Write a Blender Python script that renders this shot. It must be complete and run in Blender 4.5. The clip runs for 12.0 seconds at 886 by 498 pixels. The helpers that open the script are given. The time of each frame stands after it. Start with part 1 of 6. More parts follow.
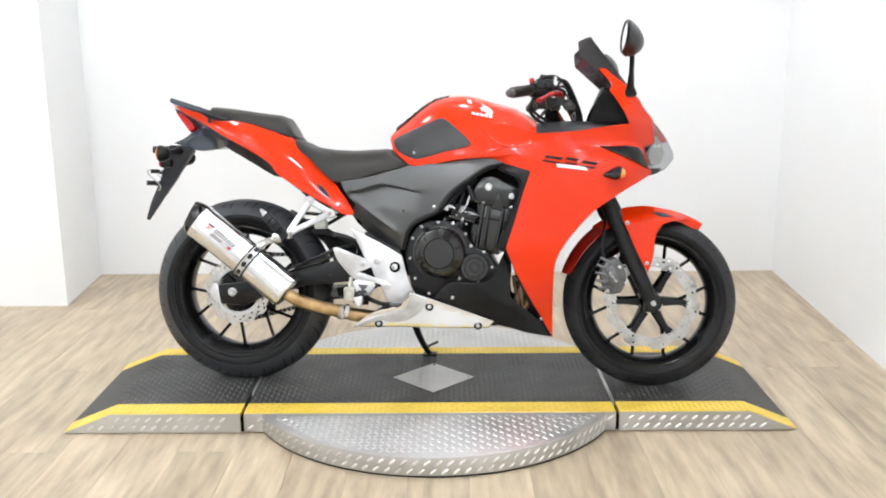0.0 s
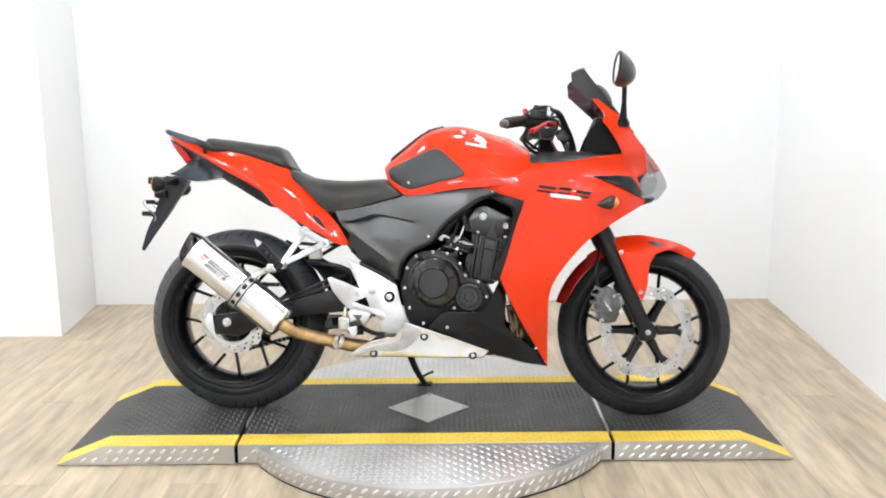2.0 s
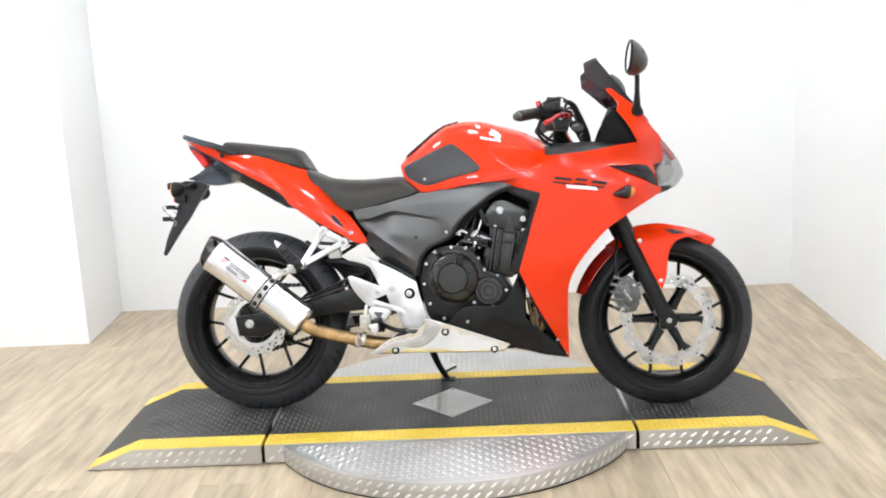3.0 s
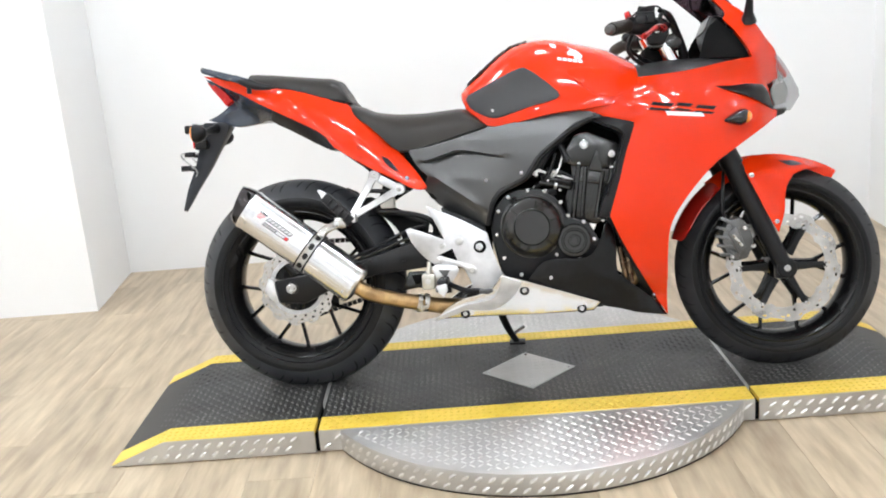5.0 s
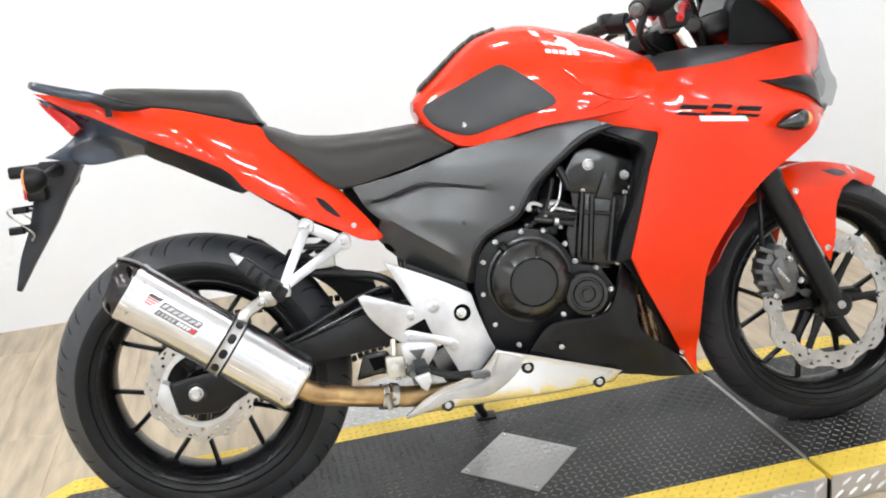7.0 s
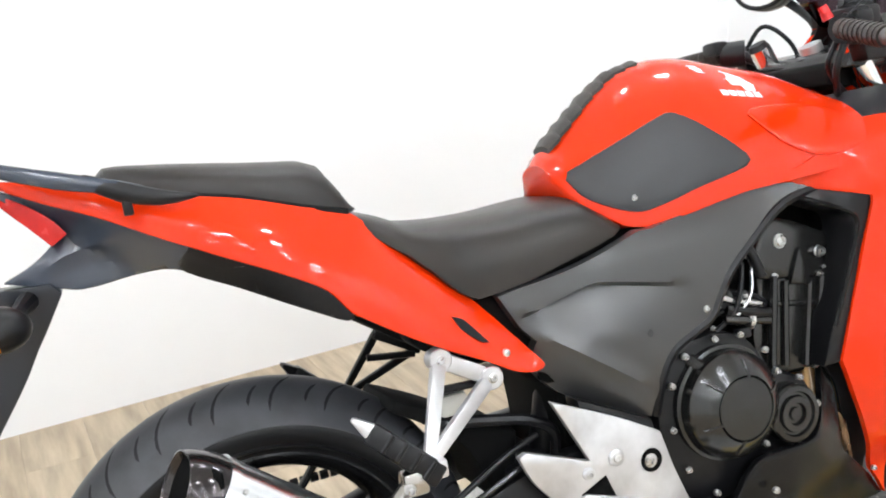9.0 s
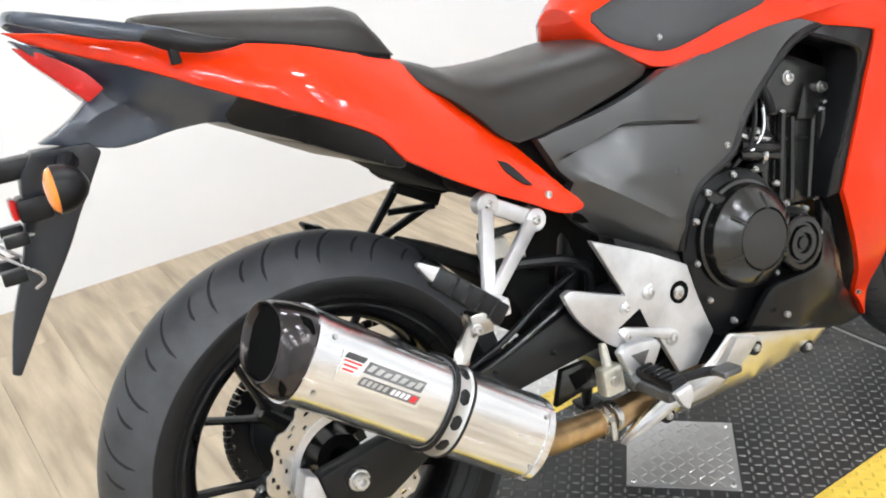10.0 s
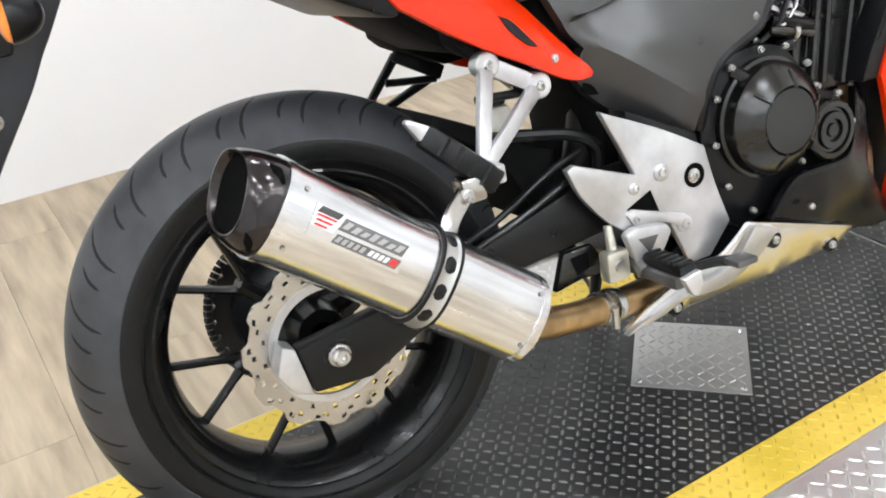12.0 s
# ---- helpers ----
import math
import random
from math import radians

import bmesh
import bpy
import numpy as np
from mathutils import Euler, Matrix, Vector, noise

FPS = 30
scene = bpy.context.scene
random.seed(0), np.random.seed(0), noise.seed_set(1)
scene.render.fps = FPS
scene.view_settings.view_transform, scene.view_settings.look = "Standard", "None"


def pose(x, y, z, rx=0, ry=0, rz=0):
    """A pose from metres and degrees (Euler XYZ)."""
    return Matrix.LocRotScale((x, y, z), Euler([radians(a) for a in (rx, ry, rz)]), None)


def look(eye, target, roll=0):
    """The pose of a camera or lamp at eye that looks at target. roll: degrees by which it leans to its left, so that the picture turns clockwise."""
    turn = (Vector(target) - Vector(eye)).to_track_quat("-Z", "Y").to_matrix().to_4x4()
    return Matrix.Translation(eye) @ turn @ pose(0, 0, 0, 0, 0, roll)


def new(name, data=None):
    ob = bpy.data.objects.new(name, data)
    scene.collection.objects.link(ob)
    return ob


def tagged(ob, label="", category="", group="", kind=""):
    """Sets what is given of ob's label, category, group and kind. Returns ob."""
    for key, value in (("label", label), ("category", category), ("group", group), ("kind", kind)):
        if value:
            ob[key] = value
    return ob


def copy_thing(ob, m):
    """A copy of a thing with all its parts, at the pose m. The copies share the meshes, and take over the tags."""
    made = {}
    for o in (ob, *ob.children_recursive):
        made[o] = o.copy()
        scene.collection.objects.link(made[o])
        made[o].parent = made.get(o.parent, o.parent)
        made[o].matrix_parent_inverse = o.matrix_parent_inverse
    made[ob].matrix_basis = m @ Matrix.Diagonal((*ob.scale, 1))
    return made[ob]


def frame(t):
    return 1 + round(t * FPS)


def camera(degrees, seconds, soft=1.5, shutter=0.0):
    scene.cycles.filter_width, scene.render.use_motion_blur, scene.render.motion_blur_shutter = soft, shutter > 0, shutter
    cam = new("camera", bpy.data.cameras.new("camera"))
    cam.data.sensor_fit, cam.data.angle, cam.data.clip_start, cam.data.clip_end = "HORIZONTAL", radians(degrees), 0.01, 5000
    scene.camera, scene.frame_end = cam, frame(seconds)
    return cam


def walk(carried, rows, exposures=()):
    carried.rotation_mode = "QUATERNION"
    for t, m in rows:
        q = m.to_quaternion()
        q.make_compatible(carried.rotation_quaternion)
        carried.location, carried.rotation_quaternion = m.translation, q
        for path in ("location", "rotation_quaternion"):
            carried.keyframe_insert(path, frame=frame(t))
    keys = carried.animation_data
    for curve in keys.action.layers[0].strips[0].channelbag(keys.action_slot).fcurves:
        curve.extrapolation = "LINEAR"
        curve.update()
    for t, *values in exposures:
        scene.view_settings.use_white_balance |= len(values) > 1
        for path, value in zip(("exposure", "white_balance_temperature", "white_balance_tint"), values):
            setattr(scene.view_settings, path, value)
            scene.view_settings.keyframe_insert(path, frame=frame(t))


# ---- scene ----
cam = camera(50.3, 12.0, 1.9)
PATH = [
    (0, (0.060, -3.143, 1.265), (0.051, -1.195, 0.814), -0.41),
    (0.5, (0.066, -3.139, 1.262), (0.059, -1.189, 0.815), -0.29),
    (1, (0.062, -3.139, 1.266), (0.050, -1.184, 0.842), -0.25),
    (1.5, (0.066, -3.143, 1.266), (0.058, -1.184, 0.860), -0.39),
    (2, (0.068, -3.148, 1.270), (0.066, -1.187, 0.878), -0.54),
    (2.5, (0.075, -3.150, 1.271), (0.062, -1.188, 0.881), -1.76),
    (3, (0.084, -3.160, 1.266), (0.033, -1.200, 0.869), -2.79),
    (3.2, (0.100, -3.159, 1.279), (0.037, -1.202, 0.872), -3.22),
    (4.8, (-0.074, -2.809, 1.174), (-0.134, -0.868, 0.693), -5.23),
    (5, (-0.164, -2.683, 1.199), (-0.206, -0.753, 0.678), -4.72),
    (5.5, (-0.160, -2.516, 1.234), (-0.245, -0.581, 0.734), -5.56),
    (6, (-0.244, -2.376, 1.226), (-0.188, -0.438, 0.734), -4.39),
    (6.2, (-0.307, -2.300, 1.236), (-0.094, -0.369, 0.762), -4.07),
    (6.5, (-0.383, -2.164, 1.248), (-0.046, -0.256, 0.753), -7.58),
    (6.8, (-0.472, -2.007, 1.227), (-0.086, -0.131, 0.649), -7.27),
    (7, (-0.499, -1.881, 1.209), (-0.126, -0.008, 0.615), -5.68),
    (7.2, (-0.551, -1.752, 1.196), (-0.178, 0.120, 0.600), -3.45),
    (8.8, (-0.900, -1.146, 1.227), (-0.088, 0.551, 0.549), -6.97),
    (9, (-0.912, -1.078, 1.231), (-0.070, 0.639, 0.645), -5.07),
    (9.2, (-0.919, -1.047, 1.213), (-0.119, 0.714, 0.701), -5.55),
    (9.5, (-0.988, -0.990, 1.243), (-0.120, 0.688, 0.587), -5.77),
    (9.8, (-1.035, -1.002, 1.241), (-0.105, 0.590, 0.466), -7.38),
    (10, (-1.105, -0.979, 1.206), (-0.131, 0.551, 0.362), -5.54),
    (10.5, (-1.157, -0.961, 1.165), (-0.204, 0.491, 0.173), -4.14),
    (11, (-1.152, -0.970, 1.144), (-0.261, 0.483, 0.097), -4.21),
    (11.5, (-1.101, -0.955, 1.096), (-0.187, 0.547, 0.142), -3.14),
    (12, (-1.047, -0.963, 1.086), (-0.169, 0.552, 0.119), -4.76),
]
walk(cam, [(t, look(eye, target, roll)) for t, eye, target, roll in PATH], ((0, 0.0), (1.5, 0.05), (3, 0.06), (5.5, -0.05), (6.5, 0.0), (7, 0.06), (9, 0.12), (10.5, 0.12), (12, 0.0)))

from mathutils.geometry import delaunay_2d_cdt

# ---- light ----
world = bpy.data.worlds.new("world")
scene.world = world
world.use_nodes = True
world.node_tree.nodes["Background"].inputs[0].default_value = (0.9, 0.95, 1.0, 1)
world.node_tree.nodes["Background"].inputs[1].default_value = 0.05
LAMP = 109.0


# ---- materials ----
def mat(name, color, rough=0.5, metal=0.0, var=0.12, scale=6.0, bump=0.05, bscale=300.0, coat=0.0, stretch=(1, 1, 1), tint=None, rvar=0.1, per_piece=0.0, spec=0.5):
    """A surface with two scales of colour variation, uneven gloss and fine relief."""
    m = bpy.data.materials.new(name)
    m.use_nodes = True
    nt = m.node_tree
    b = nt.nodes["Principled BSDF"]
    co = nt.nodes.new("ShaderNodeTexCoord")
    mp = nt.nodes.new("ShaderNodeMapping")
    mp.inputs["Scale"].default_value = stretch
    nt.links.new(co.outputs["Object"], mp.inputs[0])
    vec = mp.outputs[0]
    if per_piece:
        info = nt.nodes.new("ShaderNodeObjectInfo")
        mul = nt.nodes.new("ShaderNodeMath")
        mul.operation = "MULTIPLY"
        mul.inputs[1].default_value = 37.0
        nt.links.new(info.outputs["Random"], mul.inputs[0])
        add = nt.nodes.new("ShaderNodeVectorMath")
        nt.links.new(mp.outputs[0], add.inputs[0])
        nt.links.new(mul.outputs[0], add.inputs[1])
        vec = add.outputs[0]
    n1 = nt.nodes.new("ShaderNodeTexNoise")
    n1.inputs["Scale"].default_value, n1.inputs["Detail"].default_value = scale, 6
    n2 = nt.nodes.new("ShaderNodeTexNoise")
    n2.inputs["Scale"].default_value, n2.inputs["Detail"].default_value = bscale, 3
    for n in (n1, n2):
        nt.links.new(vec, n.inputs["Vector"])
    ramp = nt.nodes.new("ShaderNodeValToRGB")
    lo = [c * (1 - var) for c in color]
    hi = [min(1, c * (1 + var)) for c in (tint or color)]
    ramp.color_ramp.elements[0].color, ramp.color_ramp.elements[1].color = (*lo, 1), (*hi, 1)
    ramp.color_ramp.elements[0].position, ramp.color_ramp.elements[1].position = 0.3, 0.7
    nt.links.new(n1.outputs[0], ramp.inputs[0])
    out = ramp.outputs[0]
    if per_piece:
        hsv = nt.nodes.new("ShaderNodeHueSaturation")
        rng = nt.nodes.new("ShaderNodeMapRange")
        rng.inputs[3].default_value, rng.inputs[4].default_value = 1 - per_piece, 1 + per_piece
        nt.links.new(info.outputs["Random"], rng.inputs[0])
        nt.links.new(rng.outputs[0], hsv.inputs["Value"])
        nt.links.new(out, hsv.inputs["Color"])
        out = hsv.outputs[0]
    nt.links.new(out, b.inputs["Base Color"])
    rr = nt.nodes.new("ShaderNodeMapRange")
    rr.inputs[3].default_value, rr.inputs[4].default_value = max(0.02, rough - rvar), min(1, rough + rvar)
    nt.links.new(n1.outputs[0], rr.inputs[0])
    nt.links.new(rr.outputs[0], b.inputs["Roughness"])
    b.inputs["Metallic"].default_value = metal
    b.inputs["Specular IOR Level"].default_value = spec
    b.inputs["Coat Weight"].default_value, b.inputs["Coat Roughness"].default_value = coat, 0.04
    if bump:
        bp = nt.nodes.new("ShaderNodeBump")
        bp.inputs["Strength"].default_value, bp.inputs["Distance"].default_value = bump, 0.002
        nt.links.new(n2.outputs[0], bp.inputs["Height"])
        nt.links.new(bp.outputs[0], b.inputs["Normal"])
    return m


def clear(name, tint, gloss=0.1, rough=0.02):
    """Tinted see-through sheet with a fixed share of gloss."""
    m = bpy.data.materials.new(name)
    m.use_nodes = True
    nt = m.node_tree
    nt.nodes.remove(nt.nodes["Principled BSDF"])
    t, g, mix = nt.nodes.new("ShaderNodeBsdfTransparent"), nt.nodes.new("ShaderNodeBsdfGlossy"), nt.nodes.new("ShaderNodeMixShader")
    t.inputs[0].default_value, g.inputs["Roughness"].default_value, mix.inputs[0].default_value = (*tint, 1), rough, gloss
    nt.links.new(t.outputs[0], mix.inputs[1])
    nt.links.new(g.outputs[0], mix.inputs[2])
    nt.links.new(mix.outputs[0], nt.nodes["Material Output"].inputs[0])
    return m


def glow(name, color, strength):
    m = bpy.data.materials.new(name)
    m.use_nodes = True
    b = m.node_tree.nodes["Principled BSDF"]
    b.inputs["Emission Color"].default_value, b.inputs["Emission Strength"].default_value = (*color, 1), strength
    return m


RED = mat("red_paint", (0.70, 0.029, 0.002), 0.26, 0, 0.04, 3, 0.012, 500, coat=0.62, rvar=0.04, spec=0.05)
# Dark copy of RED: shade on the front mudguard's rear half, as colour.
RED_SHADED = mat("shaded_red", (0.34, 0.010, 0.006), 0.22, 0, 0.10, 5, 0.02, 400, coat=0.6)
GREY = mat("grey_textured_plastic", (0.018, 0.018, 0.0185), 0.29, 0, 0.12, 5, 0.10, 900, spec=0.9)
BLACK = mat("black_plastic", (0.006, 0.006, 0.007), 0.34, 0, 0.2, 8, 0.08, 700, spec=0.28)
SATIN = mat("satin_black_plastic", (0.0045, 0.0045, 0.005), 0.25, 0, 0.2, 6, 0.06, 700, spec=0.26)
GLOSS = mat("gloss_black_plastic", (0.006, 0.006, 0.007), 0.09, 0, 0.2, 8, 0.0, spec=0.7)
SLATE = mat("slate_plastic", (0.030, 0.039, 0.058), 0.20, 0, 0.15, 5, 0.03, 600, spec=0.7)
SLATE_DARK = mat("dark_slate_plastic", (0.012, 0.014, 0.020), 0.30, 0, 0.2, 5, 0.04, 600)
PAD = mat("rubber_pad", (0.022, 0.022, 0.024), 0.40, 0, 0.1, 10, 0.2, 900, spec=0.45)
VINYL = mat("seat_vinyl", (0.017, 0.0140, 0.0122), 0.37, 0, 0.16, 6, 0.22, 700, tint=(0.026, 0.0205, 0.0165), spec=0.32)
TYRE = mat("tyre_rubber", (0.007, 0.007, 0.0075), 0.36, 0, 0.25, 9, 0.08, 400, spec=0.2)
TREAD = mat("worn_tread_rubber", (0.026, 0.027, 0.031), 0.44, 0, 0.25, 14, 0.15, 300, tint=(0.039, 0.041, 0.046), spec=0.5)
TREAD_NEW = mat("dark_tread_rubber", (0.018, 0.018, 0.020), 0.52, 0, 0.25, 14, 0.15, 300, tint=(0.026, 0.026, 0.028), spec=0.3)
# Near-black for joint rubber and the bore; also painted shade of uncut holes.
HOLE_BLACK = mat("hole_shade_joint_rubber", (0.004, 0.004, 0.004), 0.9, 0, 0.2, 9, 0.1, 400, spec=0.05)
# Dark colour for the shade in tyre grooves, which are not cut.
GROOVE_SHADE = mat("groove_shade_rubber", (0.010, 0.010, 0.011), 0.65, 0, 0.2, 9, 0.1, 400, spec=0.25)
MATT = mat("matt_black_frame_and_gap_shade", (0.005, 0.005, 0.005), 0.75, 0, 0.2, 9, 0.05, 400, spec=0.12)
RIM = mat("black_rim_paint", (0.006, 0.006, 0.0065), 0.25, 0.0, 0.2, 9, 0.03, 300, coat=0.12, spec=0.22)
ENGINE = mat("black_engine_paint", (0.010, 0.0098, 0.0096), 0.17, 0.0, 0.25, 18, 0.08, 500, spec=0.58)
ALU = mat("cast_aluminium", (0.52, 0.52, 0.53), 0.38, 0.75, 0.14, 16, 0.10, 420, tint=(0.62, 0.62, 0.63))
CAST = mat("dull_grey_casting", (0.11, 0.11, 0.11), 0.40, 0.5, 0.25, 20, 0.10, 300)
BRUSH = mat("polished_aluminium", (0.86, 0.86, 0.86), 0.25, 1.0, 0.06, 5, 0.03, 180, rvar=0.04)
SLEEVE = mat("brushed_aluminium", (0.66, 0.675, 0.70), 0.23, 1.0, 0.13, 6, 0.05, 30, rvar=0.14, tint=(0.80, 0.81, 0.83))
grain = SLEEVE.node_tree.nodes["Mapping"]
grain.vector_type = "TEXTURE"
grain.inputs["Rotation"].default_value = (0, radians(38.3), 0)
grain.inputs["Scale"].default_value = (1.0, 0.06, 0.06)
DISC = mat("ground_steel", (0.50, 0.485, 0.46), 0.24, 1.0, 0.12, 20, 0.05, 500)
DISC_WORN = mat("worn_brake_steel", (0.40, 0.395, 0.385), 0.30, 1.0, 0.18, 20, 0.05, 500, tint=(0.47, 0.465, 0.455))
STEEL = mat("bright_bolt_steel", (0.55, 0.55, 0.55), 0.28, 1.0, 0.1, 60, 0.03, 500)
CHROME = mat("chrome", (0.85, 0.85, 0.86), 0.08, 1.0, 0.03, 20, 0.0)
BRONZE = mat("heat_stained_pipe", (0.34, 0.21, 0.10), 0.30, 0.9, 0.45, 14, 0.05, 300, tint=(0.50, 0.34, 0.17))
# Darker copy of BRONZE: the shade inside the fairing gap is in its colour.
PIPE_SHADED = mat("shaded_pipe", (0.13, 0.085, 0.055), 0.28, 0.9, 0.4, 20, 0.05, 300, tint=(0.24, 0.16, 0.10))
BLUED = mat("dark_burnt_steel", (0.030, 0.031, 0.040), 0.16, 0.85, 0.4, 14, 0.02, 300, tint=(0.055, 0.048, 0.046))
ORANGE = mat("amber_lens", (0.85, 0.25, 0.02), 0.15, 0, 0.15, 40, 0.1, 500, coat=0.8)
TAILRED = mat("tail_light_lens", (0.50, 0.008, 0.005), 0.25, 0, 0.15, 40, 0.1, 300, coat=0.2, spec=0.3)
CREAM = mat("dull_cast_silver", (0.55, 0.53, 0.46), 0.34, 0.6, 0.25, 30, 0.06, 300)
FROST = mat("frosted_white_plastic", (0.62, 0.62, 0.58), 0.32, 0, 0.08, 20, 0.03, 300)
WHITE = mat("white_decal", (0.85, 0.85, 0.85), 0.4, 0, 0.03, 20, 0.0)
INK = mat("black_decal", (0.008, 0.007, 0.007), 0.5, 0, 0.1, 20, 0.0, spec=0.15)
SOOT = mat("grey_decal", (0.06, 0.06, 0.06), 0.35, 0, 0.1, 20, 0.0)
FIELD = mat("worn_grey_decal", (0.16, 0.16, 0.165), 0.35, 0.3, 0.25, 40, 0.0)
REDANO = mat("red_anodised_metal", (0.55, 0.03, 0.03), 0.28, 0.6, 0.2, 40, 0.04, 300)
DECALRED = mat("red_decal", (0.7, 0.03, 0.03), 0.4, 0, 0.05, 20, 0.0)
SMOKE = clear("smoked_screen", (0.26, 0.215, 0.235), 0.06, 0.03)
LENS = clear("headlight_lens", (0.70, 0.71, 0.72), 0.18, 0.02)
GLASS = mat("mirror_glass", (0.9, 0.9, 0.9), 0.02, 1.0, 0.01, 5, 0.0)
MAT = mat("black_tread_coating", (0.017, 0.017, 0.018), 0.42, 0.0, 0.32, 5, 0.08, 300, tint=(0.032, 0.031, 0.030), spec=0.42)
# Lighter than MAT: worn bar tops, plus their glints put into the colour.
LUG = mat("worn_glint_tread_coating", (0.034, 0.034, 0.034), 0.34, 0.0, 0.4, 9, 0.05, 300, tint=(0.12, 0.118, 0.112), spec=0.55)
YELLOW = mat("yellow_floor_paint", (0.74, 0.53, 0.05), 0.5, 0, 0.14, 7, 0.06, 300, tint=(0.78, 0.55, 0.10))
WORN = mat("worn_yellow_paint", (0.68, 0.48, 0.05), 0.5, 0, 0.14, 22, 0.06, 300, tint=(0.55, 0.38, 0.05))
PLATE = mat("tread_plate_metal", (0.53, 0.525, 0.515), 0.40, 0.8, 0.16, 4, 0.08, 160)
# Brighter than PLATE: polished tops and the highlights on them, both as colour.
BAR = mat("worn_highlight_tread_bar", (0.66, 0.65, 0.64), 0.32, 0.75, 0.14, 12, 0.05, 200)
WALL = mat("white_wall_paint", (0.87, 0.87, 0.87), 0.75, 0, 0.012, 2, 0.04, 160)
PLANK = mat("oak_vinyl_plank", (0.375, 0.290, 0.198), 0.42, 0, 0.16, 3.2, 0.05, 60, stretch=(9, 1.2, 1), tint=(0.47, 0.385, 0.275), per_piece=0.09)
JOINT = mat("plank_joint", (0.30, 0.235, 0.165), 0.8, 0, 0.1, 5, 0.0)
LAMPGLOW = glow("tube_glow", (0.873, 0.936, 1.0), LAMP)
# For walls out of view; white was chosen to brighten reflections on the bike.
BLOCK = mat("unseen_white_wall", (0.78, 0.78, 0.78), 0.8, 0, 0.03, 2, 0.08, 120)
HOUSING = mat("white_enamel", (0.8, 0.8, 0.8), 0.4, 0, 0.02, 8, 0.02)


# ---- mesh tools ----
def part(name, bm, material, parent=None, label="", sharp=0.6):
    """Links a bmesh as one mesh object, under a thing or a part."""
    bmesh.ops.recalc_face_normals(bm, faces=bm.faces[:])
    for e in bm.edges:
        if len(e.link_faces) == 2 and e.calc_face_angle(0) > sharp:
            e.smooth = False
    for f in bm.faces:
        f.smooth = True
    me = bpy.data.meshes.new(name)
    bm.to_mesh(me)
    bm.free()
    me.materials.append(material)
    ob = new(name, me)
    if parent:
        ob.parent = parent
    if label:
        tagged(ob, label)
    return ob


def curve(pts, n=4, corner=40):
    """A closed outline with its gentle turns rounded and its corners kept."""
    out, k = [], len(pts)
    P = [Vector(p) for p in pts]

    def bend(i):
        a, b = P[i] - P[i - 1], P[(i + 1) % k] - P[i]
        return math.degrees(a.angle(b, 0))

    for i in range(k):
        p0, p1, p2, p3 = P[i - 1], P[i], P[(i + 1) % k], P[(i + 2) % k]
        m1 = (p2 - p1) if bend(i) > corner else (p2 - p0).normalized() * (p2 - p1).length
        m2 = (p2 - p1) if bend((i + 1) % k) > corner else (p3 - p1).normalized() * (p2 - p1).length
        steps = n if (p2 - p1).length > 0.012 else 1
        for s in range(steps):
            t = s / steps
            h = (2 * t**3 - 3 * t**2 + 1, t**3 - 2 * t**2 + t, -2 * t**3 + 3 * t**2, t**3 - t**2)
            out.append(h[0] * p1 + h[1] * m1 + h[2] * p2 + h[3] * m2)
    return [tuple(v) for v in out]


def inside(x, z, poly):
    """Whether a point lies within a closed outline."""
    hit = False
    for (x0, z0), (x1, z1) in zip(poly, poly[1:] + poly[:1]):
        if (z0 > z) != (z1 > z) and x < (x1 - x0) * (z - z0) / (z1 - z0) + x0:
            hit = not hit
    return hit


def sheet(bm, outline, cell, lines=()):
    """A flat piece in x, z, filled with small even triangles."""
    ring = []
    for p, q in zip(outline, outline[1:] + outline[:1]):
        k = max(1, round(math.dist(p, q) / cell))
        ring += [(p[0] + (q[0] - p[0]) * i / k, p[1] + (q[1] - p[1]) * i / k) for i in range(k)]
    pts = [Vector(p) for p in ring]
    xs, zs = [p[0] for p in ring], [p[1] for p in ring]
    rows = int((max(zs) - min(zs)) / (cell * 0.87)) + 1
    joins = []
    for line in lines:
        first = len(pts)
        for p, q in zip(line, line[1:]):
            k = max(1, round(math.dist(p, q) / cell))
            pts += [Vector((p[0] + (q[0] - p[0]) * i / k, p[1] + (q[1] - p[1]) * i / k)) for i in range(k)]
        pts.append(Vector(line[-1]))
        joins += [(i, i + 1) for i in range(first, len(pts) - 1)]
    edge = np.array([tuple(p) for p in pts])
    for r in range(rows):
        z = min(zs) + (r + 0.5) * cell * 0.87
        x = min(xs) + (0.25 + 0.5 * (r % 2)) * cell
        while x < max(xs):
            if inside(x, z, ring) and np.min(np.hypot(edge[:, 0] - x, edge[:, 1] - z)) > cell * 0.5:
                pts.append(Vector((x, z)))
            x += cell
    got = delaunay_2d_cdt(pts, joins, [list(range(len(ring)))], 1, 1e-6)
    verts = [bm.verts.new((v.x, 0, v.y)) for v in got[0]]
    for face in got[2]:
        bm.faces.new([verts[k] for k in face])
    bmesh.ops.delete(bm, geom=[v for v in bm.verts if not v.link_faces], context="VERTS")


